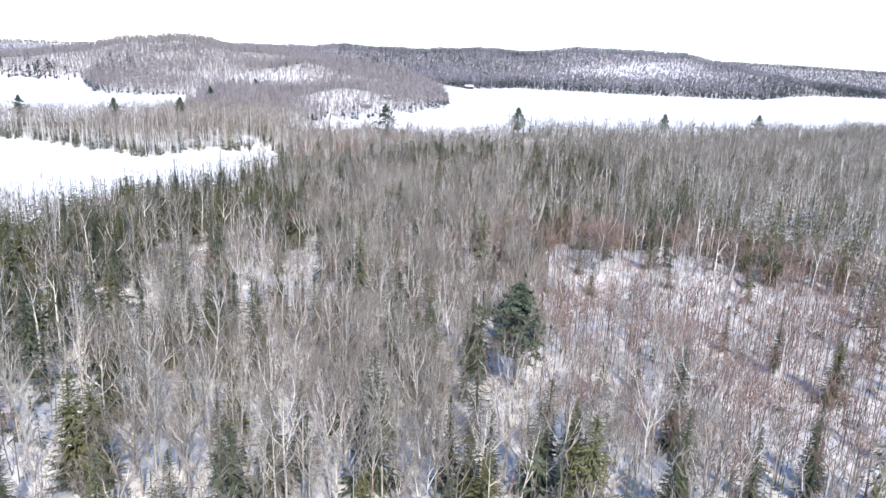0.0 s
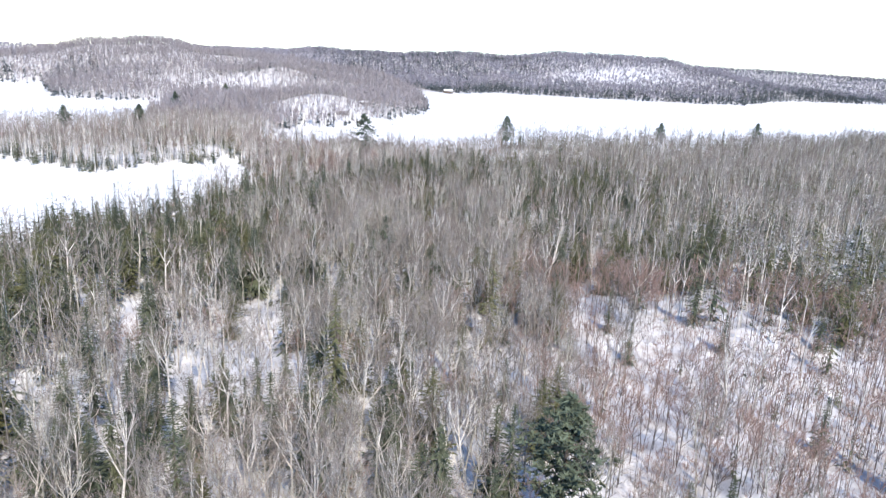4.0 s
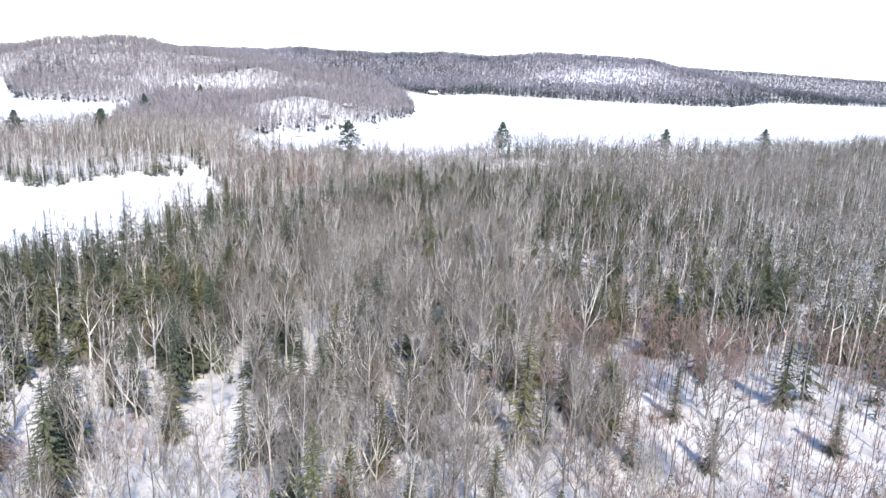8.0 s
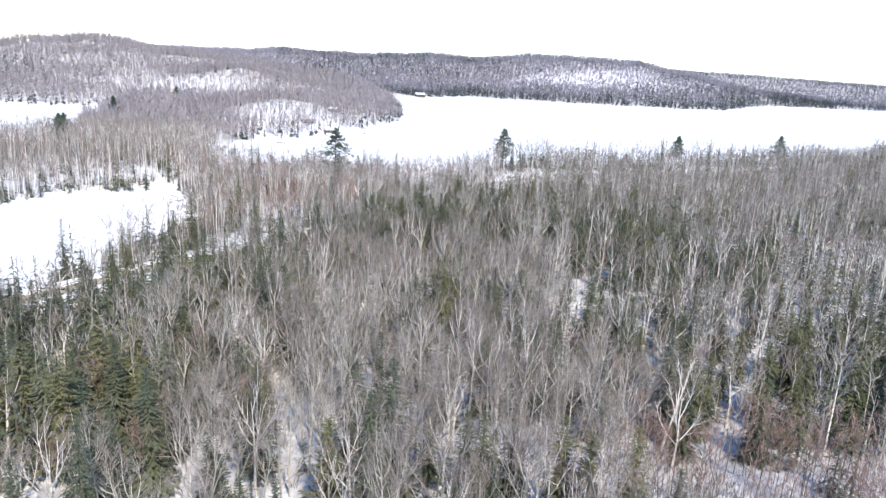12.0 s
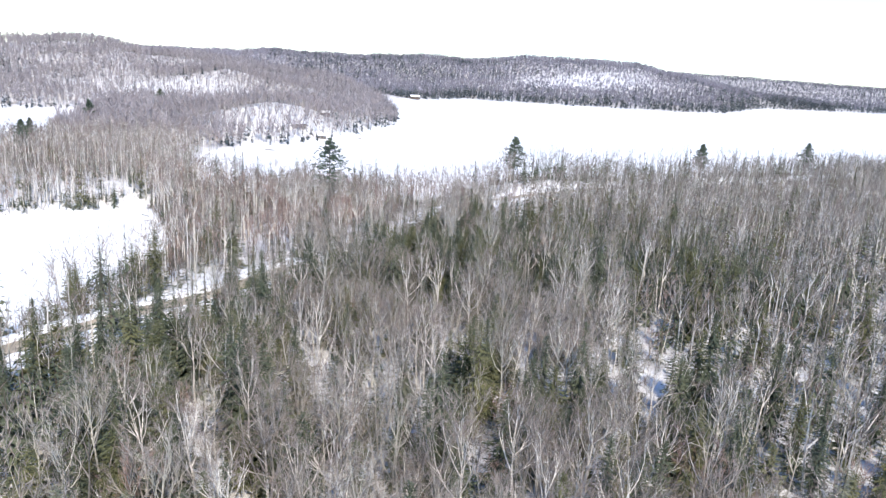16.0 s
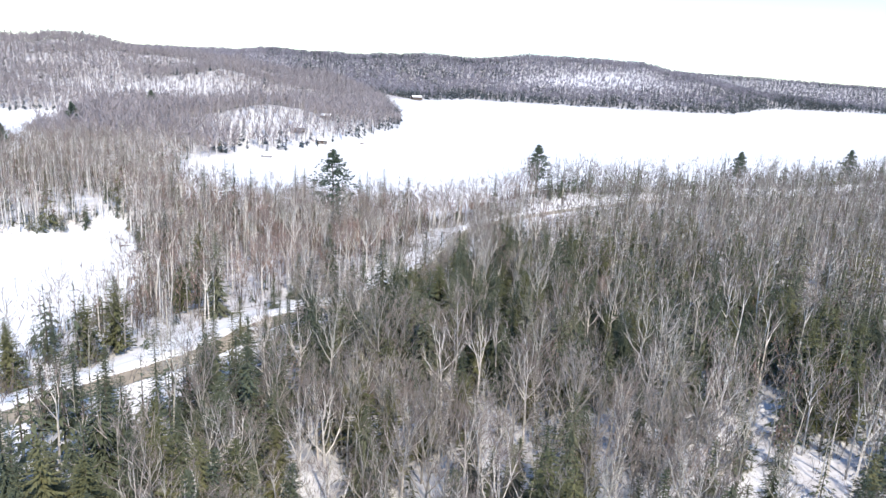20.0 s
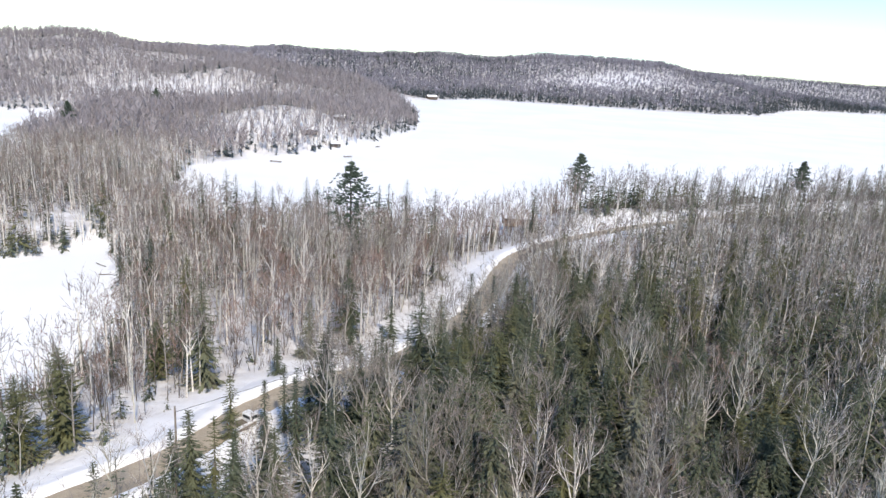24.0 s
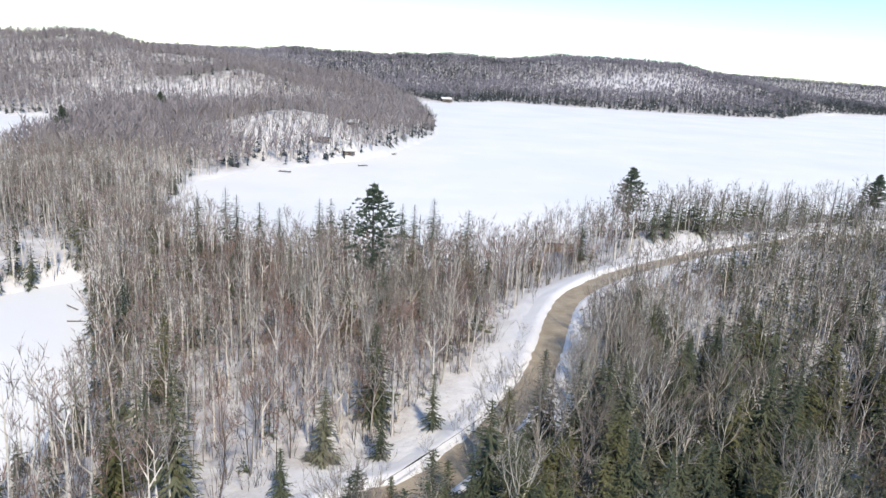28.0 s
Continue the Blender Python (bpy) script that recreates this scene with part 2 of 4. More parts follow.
def bulk_mesh(name, v, f, mats, index=None, tint=None, smooth=False):
    """A mesh from arrays: all faces have the same number of corners."""
    me = bpy.data.meshes.new(name)
    n = f.shape[1]
    me.vertices.add(len(v))
    me.vertices.foreach_set("co", np.ascontiguousarray(v, np.float32).ravel())
    me.loops.add(f.size)
    me.loops.foreach_set("vertex_index", np.ascontiguousarray(f, np.int32).ravel())
    me.polygons.add(len(f))
    me.polygons.foreach_set("loop_start", np.arange(0, f.size, n, dtype=np.int32))
    if index is not None:
        me.polygons.foreach_set("material_index", np.ascontiguousarray(index, np.int32))
    me.polygons.foreach_set("use_smooth", np.full(len(f), smooth))
    for m in mats:
        me.materials.append(m)
    if tint is not None:
        a = me.attributes.new("tint", "FLOAT", "POINT")
        a.data.foreach_set("value", np.ascontiguousarray(tint, np.float32))
    me.update()
    return me


def part(name, me, parent, label=""):
    ob = new(name, me)
    ob.parent = parent
    return tagged(ob, label)


# ---- ground, lakes, road ----
xs = sorted(set(grow(-140, -5000, 4, 1.06, 250) + list(np.arange(-140, 260, 4.0)) + grow(260, 5000, 4, 1.06, 250)))
ys = sorted(set(grow(30, -1500, 5, 1.25, 250) + list(np.arange(30, 470, 4.0)) + list(np.arange(470, 820, 5.0)) + grow(820, 5000, 7, 1.03, 150)))
v, f = quad_sheet(xs, ys, relief)
# leaf litter, brush and painted tree shade brown the snow in the woods, less on the open slopes and shores
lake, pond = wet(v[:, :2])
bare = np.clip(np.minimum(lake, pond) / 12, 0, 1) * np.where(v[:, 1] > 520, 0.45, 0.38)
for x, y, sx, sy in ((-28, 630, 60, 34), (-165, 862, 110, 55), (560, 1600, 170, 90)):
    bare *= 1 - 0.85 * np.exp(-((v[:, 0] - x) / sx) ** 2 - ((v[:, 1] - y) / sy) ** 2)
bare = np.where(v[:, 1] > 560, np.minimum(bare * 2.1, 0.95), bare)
# the (62, 125) spot paints the sapling crowns' shade into the snow colour
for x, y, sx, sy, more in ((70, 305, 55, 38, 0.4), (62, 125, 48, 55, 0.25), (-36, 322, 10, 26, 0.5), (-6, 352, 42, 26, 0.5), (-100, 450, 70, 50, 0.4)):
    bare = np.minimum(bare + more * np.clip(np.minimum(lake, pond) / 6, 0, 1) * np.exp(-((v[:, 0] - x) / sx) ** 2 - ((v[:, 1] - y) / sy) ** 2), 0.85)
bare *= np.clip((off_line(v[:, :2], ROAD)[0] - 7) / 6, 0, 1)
ground = bulk_mesh("ground", v, f, [SNOW], smooth=True)
ground.attributes.new("litter_shade", "FLOAT", "POINT").data.foreach_set("value", bare.astype(np.float32))
tagged(new("ground", ground), "snow-covered forest floor with leaf flecks and painted shade under the woods, rising into hills", "ground", kind="structure")


def flat(name, corners, z, mat):
    me = bpy.data.meshes.new(name)
    me.from_pydata([(x, y, z) for x, y in corners], [], [list(range(len(corners)))])
    me.materials.append(mat)
    return new(name, me)


tagged(flat("water_lake", [(-3400, 400), (4500, 400), (4500, 2500), (-3400, 2500)], 0, ICE), "frozen lake under wind-packed white snow", "lake", kind="structure")
middle = POND.mean(0)
tagged(flat("water_pond", POND + (POND - middle) / np.linalg.norm(POND - middle, axis=1)[:, None] * 4, POND_Z, ICE), "frozen pond under bright untouched snow", "pond", kind="structure")


def smooth_line(line, step):
    """Points along a smooth curve through the line's corners, and the sideways direction at each."""
    a = np.concatenate([[2 * line[0] - line[1]], line, [2 * line[-1] - line[-2]]])
    out = []
    for p0, p1, p2, p3 in zip(a, a[1:], a[2:], a[3:]):
        n = max(2, int(np.linalg.norm(p2 - p1) / step))
        t = (np.arange(n) / n)[:, None]
        out.append(0.5 * (2 * p1 + (p2 - p0) * t + (2 * p0 - 5 * p1 + 4 * p2 - p3) * t ** 2 + (3 * p1 - p0 - 3 * p2 + p3) * t ** 3))
    c = np.concatenate(out + [line[-1:]])
    d = np.gradient(c, axis=0)
    d /= np.linalg.norm(d, axis=1)[:, None]
    return c, np.c_[d[:, 1], -d[:, 0]]


def ribbon(name, line, profile, rough, seed, mat, step=1.2):
    """A strip along a line: profile is a row of (sideways, height)."""
    c, side = smooth_line(line, step)
    r = np.random.RandomState(seed)
    rows = []
    for off, up in profile:
        j = waves(c, 5, seed) * rough + r.normal(0, rough * 0.4, len(c))
        q = c + side * (off + j * 0.8)[:, None]
        rows.append(np.c_[q, ROAD_Z + up + (up > 0.15) * j * 0.6])
    v = np.stack(rows, 1).reshape(-1, 3)
    n, k = len(c), len(profile)
    i = (np.arange(n - 1)[:, None] * k + np.arange(k - 1)).ravel()
    return new(name, bulk_mesh(name, v, np.c_[i, i + 1, i + k + 1, i + k], [mat], smooth=True))


ROAD_W = 2.45
tagged(ribbon("road", ROAD, [(-ROAD_W - 0.4, 0.02), (-1.8, 0.06), (-1.1, 0.02), (-0.6, 0.05), (0, 0.10), (0.6, 0.05), (1.1, 0.02), (1.8, 0.06), (ROAD_W + 0.4, 0.02)], 0.05, 3, GRAVEL), "thawed wet sandy gravel road between snow banks", "road", kind="structure")
tagged(ribbon("snow_bank", ROAD, [(-ROAD_W + 0.15, 0.0), (-ROAD_W - 0.3, 0.45), (-ROAD_W - 0.9, 0.75), (-ROAD_W - 1.7, 0.55), (-ROAD_W - 2.6, 0.25), (-ROAD_W - 3.8, -0.1)], 0.22, 4, CLEAN), "ploughed snow bank along the gravel road", "snow bank", kind="structure")
tagged(ribbon("snow_bank", ROAD, [(ROAD_W + 3.6, -0.1), (ROAD_W + 2.4, 0.25), (ROAD_W + 1.6, 0.5), (ROAD_W + 0.9, 0.65), (ROAD_W + 0.3, 0.4), (ROAD_W - 0.15, 0.0)], 0.22, 5, CLEAN), "ploughed snow bank along the gravel road", "snow bank", kind="structure")


# ---- tree makers: triangle arrays of wood and of twigs or needles ----
class Shape:
    def __init__(self):
        self.v, self.f, self.n = [], [], 0

    def add(self, v, f):
        self.v.append(np.asarray(v, float))
        self.f.append(np.asarray(f, int) + self.n)
        self.n += len(v)

    def tube(self, pts, radii, sides):
        pts = np.asarray(pts, float)
        d = pts[-1] - pts[0]
        d /= np.linalg.norm(d) + 1e-9
        a = np.cross(d, (0.31, 0.95, 0.05) if abs(d[2]) > 0.6 else (0, 0, 1.0))
        a /= np.linalg.norm(a)
        b = np.cross(d, a)
        ang = np.arange(sides) * 2 * math.pi / sides
        ring = np.cos(ang)[:, None] * a + np.sin(ang)[:, None] * b
        rings = len(pts) - 1
        v = np.concatenate([pts[i] + ring * radii[i] for i in range(rings)] + [pts[-1:]])
        f = []
        for i in range(rings - 1):
            for k in range(sides):
                p, q = i * sides + k, i * sides + (k + 1) % sides
                f += [(p, q, q + sides), (p, q + sides, p + sides)]
        tip, last = rings * sides, (rings - 1) * sides
        f += [(last + k, last + (k + 1) % sides, tip) for k in range(sides)]
        self.add(v, f)
        return self.n - len(v)

    def slivers(self, base, tip, wide, rng):
        """Thin pointed triangles from base to tip."""
        d = tip - base
        s = np.cross(d, rng.normal(size=d.shape))
        s *= (np.asarray(wide) / 2 / (np.linalg.norm(s, axis=1) + 1e-9))[:, None] if np.ndim(wide) else wide / 2 / (np.linalg.norm(s, axis=1) + 1e-9)[:, None]
        n = len(base)
        i = np.arange(n)
        self.add(np.concatenate([base - s, base + s, tip]), np.c_[i, i + n, i + 2 * n])
        return self.n - 3 * n

    def arrays(self):
        return np.concatenate(self.v), np.concatenate(self.f)


def unit(v):
    return v / (np.linalg.norm(v, axis=-1, keepdims=True) + 1e-9)


def curve(P, C, E, t):
    """Points on the bows from P over C to E."""
    t = np.asarray(t, float)[:, None]
    return (1 - t) ** 2 * P + 2 * t * (1 - t) * C + t ** 2 * E


def hardwood(seed, tall, radius, low, mains, laterals, subs, twigs, thick, rich, twig_wide, pale=True):
    """A bare broadleaf tree: a trunk, limbs that bow upwards to a domed crown, and ever finer branches along them."""
    rng = np.random.RandomState(seed)
    wood, crown = Shape(), Shape()
    share = np.array([-0.8 / tall, 0.22, 0.42, 0.6, 0.78]) if rich else np.array([-0.8 / tall, 0.42, 0.78])
    n = len(share)
    sway = np.cumsum(rng.normal(0, 0.011 * tall * 4 / n, (n, 2)), 0) + share[:, None] * rng.normal(0, 0.035 * tall, 2)
    sway[0] = 0
    trunk = np.c_[sway, share * tall]
    sides = 5 if rich else 3
    wood.tube(trunk, thick * np.linspace(1, 0, n) ** 0.7, sides)
    u = (np.arange(mains) + rng.rand(mains)) / mains
    h = low + (0.68 - low) * u
    P = np.stack([np.interp(h * tall, trunk[:, 2], trunk[:, k]) for k in range(3)], 1)
    out = radius * (1 - 0.8 * u ** 1.6) * rng.uniform(0.65, 1.15, mains)
    turn = np.arange(mains) * 2.4 + rng.uniform(-0.5, 0.5, mains) + seed
    E = np.c_[P[:, :2] + np.c_[np.cos(turn), np.sin(turn)] * out[:, None], tall * np.minimum(1.0, 0.75 + 0.27 * u - rng.uniform(0, 0.10, mains))]
    C = P + (E - P) * np.array([0.68, 0.68, 0.40]) + rng.normal(0, 0.03 * tall, (mains, 3))
    R = thick * (0.56 - 0.26 * u)
    L = np.linalg.norm(E - P, axis=1)
    owns = []
    if rich:
        for k in range(mains):
            own = wood.tube(curve(P[k], C[k], E[k], [0, 0.3, 0.65, 1]), R[k] * np.array([1, 0.72, 0.4, 0]), 3)
            ring = int(np.argmin(np.abs(trunk[:-1, 2] - P[k, 2])))
            wood.f.append(np.array([(own, own + 1, ring * sides)]))  # grown onto the trunk
            owns.append(own)
    else:
        M = 0.25 * P + 0.5 * C + 0.25 * E
        wood.slivers(P, M + (M - P) * 0.15, 2.2 * R, rng)
        wood.slivers(M, E, 1.3 * R, rng)
    j = np.repeat(np.arange(mains), laterals)
    s = 0.2 + 0.78 * rng.rand(len(j))
    base = curve(P[j], C[j], E[j], s)
    way = unit(2 * (1 - s)[:, None] * (C - P)[j] + 2 * s[:, None] * (E - C)[j])
    way = unit(way + rng.normal(0, 0.5, (len(j), 3)) * [1, 1, 0.6] + [0, 0, 0.12])
    long = L[j] * (0.52 - 0.26 * s) * rng.uniform(0.6, 1.2, len(j))
    tip = base + way * long[:, None] + np.c_[np.zeros((len(j), 2)), 0.1 * long]
    start = (wood if pale else crown).slivers(base, tip, np.maximum(R[j] * (1.45 - 0.9 * s), twig_wide * 1.3), rng)
    if rich and pale:
        i = start + np.arange(len(j))
        wood.f.append(np.c_[i, i + len(j), np.array(owns)[j] + 3 * np.digitize(s, [0.17, 0.5])])
    if subs:
        k = np.repeat(np.arange(len(j)), subs)
        b2 = base[k] + (tip - base)[k] * rng.uniform(0.2, 0.95, (len(k), 1))
        way = unit(way[k] + rng.normal(0, 0.42, (len(k), 3)) + [0, 0, 0.14])
        tip = b2 + way * (long[k] * rng.uniform(0.35, 0.65, len(k)))[:, None]
        base = b2
        crown.slivers(base, tip, np.maximum(R[j][k] * 0.34, twig_wide), rng)
    k = rng.randint(0, len(base), twigs)
    root = base[k] + (tip - base)[k] * rng.uniform(0.15, 1.0, (twigs, 1))
    fine = unit(way[k] + rng.normal(0, 0.4, (twigs, 3)) + [0, 0, 0.18])
    crown.slivers(root, root + fine * tall * rng.uniform(0.03, 0.085, (twigs, 1)), twig_wide, rng)
    return wood.arrays(), crown.arrays()


def brush(seed, tall, stems):
    """A clump of thin leafless shoots that fan out from one root."""
    rng = np.random.RandomState(seed)
    wood, crown = Shape(), Shape()
    a, r = rng.uniform(0, 6.3, stems), rng.uniform(0, 0.5, stems)
    foot = np.c_[np.cos(a) * r, np.sin(a) * r, np.full(stems, -0.2)]
    top = np.c_[np.cos(a), np.sin(a), np.zeros(stems)] * (r + tall * rng.uniform(0.05, 0.4, stems))[:, None] + np.c_[np.zeros((stems, 2)), tall * rng.uniform(0.5, 1.0, stems)]
    wood.slivers(foot, top, 0.055, rng)
    k = np.repeat(np.arange(stems), 2)
    base = foot[k] + (top - foot)[k] * rng.uniform(0.3, 0.95, (len(k), 1))
    crown.slivers(base, base + unit((top - foot)[k] / tall + rng.normal(0, 0.45, (len(k), 3))) * tall * rng.uniform(0.15, 0.4, (len(k), 1)), 0.055, rng)
    return wood.arrays(), crown.arrays()


def conifer(seed, tall, wide, branches, sprays, low=0.05, ragged=0.28, blunt=0.7, droop=0.45):
    """A spruce, fir or cedar: a straight trunk, branches at uneven heights and needle sprays along each of them."""
    rng = np.random.RandomState(seed)
    wood, crown = Shape(), Shape()
    wood.tube([(0, 0, -0.8), (0, 0, tall * 0.5), (0, 0, tall)], [0.013 * tall, 0.009 * tall, 0], 4 if sprays > 4 else 3)
    k = np.arange(branches)
    h = low + (0.985 - low) * ((k + rng.rand(branches)) / branches) ** 1.1
    turn = k * 2.39996 + rng.uniform(-0.4, 0.4, branches)
    length = wide * (1 - h) ** blunt * rng.uniform(1 - ragged, 1 + ragged, branches) + 0.12
    length *= 1 + 0.16 * np.sin(h * 19 + seed) + 0.14 * np.sin(turn * 2 + h * 7 + seed)
    fall = -droop * (1 - h) ** 0.7 + 0.5 * np.clip(h - 0.75, 0, 1) + rng.normal(0, 0.1, branches)
    j = np.repeat(k, sprays)
    n = len(j)
    s = np.tile((np.arange(sprays) + 0.35) / sprays, branches) + rng.uniform(-0.3, 0.3, n) / sprays
    out = np.c_[np.cos(turn), np.sin(turn), fall][j]
    side = np.c_[-np.sin(turn), np.cos(turn), 0 * turn][j]
    L = length[j]
    if sprays == 1:
        s = s * 0.2
    at = np.c_[np.zeros((n, 2)), h[j] * tall] + out * (L * s)[:, None] + np.c_[np.zeros((n, 2)), 0.16 * L * s ** 2]
    sway = np.where(np.arange(n) % 2, 1, -1) * rng.uniform(0.1, 1.0, n) * (1.1 - 0.6 * s)
    way = unit(out + side * sway[:, None] + rng.normal(0, 0.16, (n, 3)))
    long = np.maximum(L * (1.0 if sprays == 1 else 0.62 if sprays < 4 else 0.46 if sprays < 5 else 0.30) * (1.15 - 0.5 * s), 0.2) * rng.uniform(0.7, 1.25, n)
    across = unit(np.cross(way, (0, 0, 1.0)) + rng.normal(0, 0.35, (n, 3))) * (long * (0.36 if sprays < 4 else 0.3 if sprays < 5 else 0.22))[:, None]
    tip = at + way * long[:, None] - np.c_[np.zeros((n, 2)), 0.22 * long]
    i = np.arange(n)
    crown.add(np.concatenate([at - across, at + across, tip]), np.c_[i, i + n, i + 2 * n])
    crown.slivers(np.array([[0, 0, tall * 0.9]] * 2), np.array([[0, 0, tall * 1.015]] * 2), 0.22, rng)
    return wood.arrays(), crown.arrays()


def far_hardwood(seed, tall, spread, stems, fans, wide, stem):
    """A bare tree seen from half a kilometre or more: a stem and a fan of twig masses."""
    rng = np.random.RandomState(seed)
    wood, crown = Shape(), Shape()
    foot = np.array([[0, 0, -0.5]] * stems)
    wood.slivers(foot, np.array([[0, 0, tall * 0.72]] * stems) + rng.normal(0, 0.4, (stems, 3)), stem, rng)
    a = rng.uniform(0, 6.3, fans)
    base = np.c_[np.cos(a) * 0.3, np.sin(a) * 0.3, tall * rng.uniform(0.3, 0.8, fans)]
    tip = np.c_[np.cos(a) * spread * rng.uniform(0.4, 1, fans), np.sin(a) * spread * rng.uniform(0.4, 1, fans), np.minimum(base[:, 2] + tall * rng.uniform(0.12, 0.35, fans), tall)]
    if wide < 0.8:
        crown.slivers(base, tip, wide, rng)
    else:
        crown.slivers(tip, base, wide, rng)
    return wood.arrays(), crown.arrays()


def white_pine(seed, tall, wide, limbs, tufts, needles):
    """A white pine: layered spreading limbs with feathery needle tufts on their upper sides."""
    rng = np.random.RandomState(seed)
    wood, crown = Shape(), Shape()
    wood.tube([(0, 0, -0.8), (0.2, 0, tall * 0.4), (0, 0.2, tall * 0.75), (0.1, 0, tall)], [0.3, 0.24, 0.14, 0], 6)
    for k in range(limbs):
        h = 0.27 + 0.71 * (k + rng.rand()) / limbs
        turn = k * 2.4 + rng.uniform(-0.4, 0.4)
        shape = min(1.0, 0.55 + 2.2 * (h - 0.27)) * (1.0 if h < 0.55 else max(0.12, 1 - (h - 0.55) / 0.47))
        ln = wide * rng.uniform(0.7, 1.2) * shape
        p = np.array([0, 0, h * tall])
        e = p + np.array([math.cos(turn) * ln, math.sin(turn) * ln, ln * rng.uniform(0.0, 0.4)])
        wood.tube([p, (p + e) / 2 - [0, 0, 0.1], e], [0.08, 0.045, 0], 3)
        for q in range(tufts):
            c = p + (e - p) * rng.uniform(0.3, 1.05) + rng.normal(0, 1, 3) * np.array([0.22, 0.22, 0.09]) * ln
            d = unit(rng.normal(0, 1, (needles, 3)) * [1, 1, 0.5] + [0, 0, 0.4])
            crown.slivers(np.repeat(c[None], needles, 0), c + d * rng.uniform(0.4, 0.95, (needles, 1)), 0.26, rng)
    return wood.arrays(), crown.arrays()


def kinds(kind, seed, level):
    """Level 0: a tree of its own; 1: in the joined woods; 2: on the nearer hills; 3: on the far ridge."""
    r = random.Random(seed * 17)
    if kind == "paper_birch":
        tall = r.uniform(13, 17)
        return (lambda: hardwood(seed, tall, 2.8, 0.36, 6, 8, 3, 430, 0.16, True, 0.03), lambda: hardwood(seed, tall, 2.9, 0.42, 4, 5, 0, 66, 0.2, False, 0.075, False),
                lambda: far_hardwood(seed, tall, 2.8, 1, 17, 0.48, 0.34), lambda: far_hardwood(seed, tall, 3.4, 1, 12, 1.2, 0.4))[level]()
    if kind == "aspen":
        tall = r.uniform(13, 17)
        return (lambda: hardwood(seed, tall, 2.3, 0.45, 7, 8, 3, 380, 0.14, True, 0.03), lambda: hardwood(seed, tall, 2.6, 0.48, 4, 5, 0, 70, 0.125, False, 0.075, False),
                lambda: far_hardwood(seed, tall, 2.6, 1, 20, 0.24, 0.2), lambda: far_hardwood(seed, tall, 3.4, 1, 12, 1.0, 0.3))[level]()
    if kind == "bare_maple":
        tall = r.uniform(11.5, 15.5)
        return (lambda: hardwood(seed, tall, 3.9, 0.20, 9, 10, 3, 800, 0.15, True, 0.032), lambda: hardwood(seed, tall, 3.8, 0.24, 6, 5, 0, 90, 0.13, False, 0.08, False),
                lambda: far_hardwood(seed, tall, 3.5, 1, 19, 0.56, 0.22), lambda: far_hardwood(seed, tall, 4.2, 1, 13, 1.4, 0.3))[level]()
    if kind == "maple_sapling":
        tall = r.uniform(8, 12)
        return (lambda: hardwood(seed, tall, 1.9, 0.3, 6, 7, 2, 520, 0.07, True, 0.026, False), lambda: hardwood(seed, tall, 1.9, 0.34, 4, 4, 0, 74, 0.075, False, 0.064, False),
                lambda: far_hardwood(seed, tall, 2.4, 1, 15, 0.48, 0.2), lambda: far_hardwood(seed, tall, 3.0, 1, 11, 1.2, 0.25))[level]()
    if kind == "bare_stem":
        return far_hardwood(seed, r.uniform(9, 13), 1.8, 1, 10, 0.22, 0.36)
    if kind == "brush":
        return brush(seed, r.uniform(2.2, 4.2), 8)
    if kind == "young_fir":
        tall = r.uniform(2, 5)
        return conifer(seed, tall, tall * 0.24, 26, 2, 0.03)
    tall = r.uniform(9, 15.5)
    if kind == "balsam_fir":
        wide = tall * r.uniform(0.13, 0.17)
        return (lambda: conifer(seed, tall, wide, 250, 12, 0.1, 0.2, 0.75, 0.2), lambda: conifer(seed, tall, wide * 1.1, 44, 4, 0.08, 0.2, 0.75, 0.2), lambda: conifer(seed, tall, wide * 1.2, 34, 1), lambda: conifer(seed, tall, wide * 1.5, 15, 1))[level]()
    if kind == "white_cedar":
        tall = 7 + tall * 0.4
        wide = tall * r.uniform(0.17, 0.22)
        return (lambda: conifer(seed, tall, wide, 270, 13, 0.06, 0.3, 0.55, 0.1), lambda: conifer(seed, tall, wide * 1.1, 46, 4, 0.06, 0.3, 0.55, 0.1), lambda: conifer(seed, tall, wide * 1.2, 34, 1), lambda: conifer(seed, tall, wide * 1.5, 15, 1))[level]()
    wide = tall * r.uniform(0.17, 0.22)
    return (lambda: conifer(seed, tall, wide, 260, 13), lambda: conifer(seed, tall, wide * 1.1, 46, 4), lambda: conifer(seed, tall, wide * 1.2, 23, 1), lambda: conifer(seed, tall, wide * 1.5, 15, 1))[level]()


MATS = {"paper_birch": (BIRCH, TWIG_BIRCH), "bare_maple": (GREY, TWIG_GREY), "maple_sapling": (DARK, TWIG_RED), "spruce": (DARK, NEEDLE),
        "aspen": (ASPEN, TWIG_ASPEN), "balsam_fir": (DARK, NEEDLE_DARK), "white_cedar": (DARK, NEEDLE_OLIVE), "bare_stem": (GREY, TWIG_HILL_HAZE), "brush": (DARK, TWIG_DARK), "young_fir": (DARK, NEEDLE)}
LABELS = {"paper_birch": "leafless white-barked paper birch standing in snow", "bare_maple": "leafless grey hardwood with a wide twiggy crown in snow",
          "maple_sapling": "slender leafless sapling with a reddish-brown twig crown", "spruce": "dark green pointed spruce standing in snow",
          "aspen": "leafless pale grey-green aspen with a narrow crown in snow", "balsam_fir": "narrow dark green fir spire standing in snow", "white_cedar": "olive-green bushy cedar standing in snow"}
GROUPS = {"paper_birch": "paper birches", "bare_maple": "bare maples", "maple_sapling": "maple saplings", "spruce": "spruces", "aspen": "aspens", "balsam_fir": "balsam firs", "white_cedar": "white cedars"}
KINDS = list(LABELS)


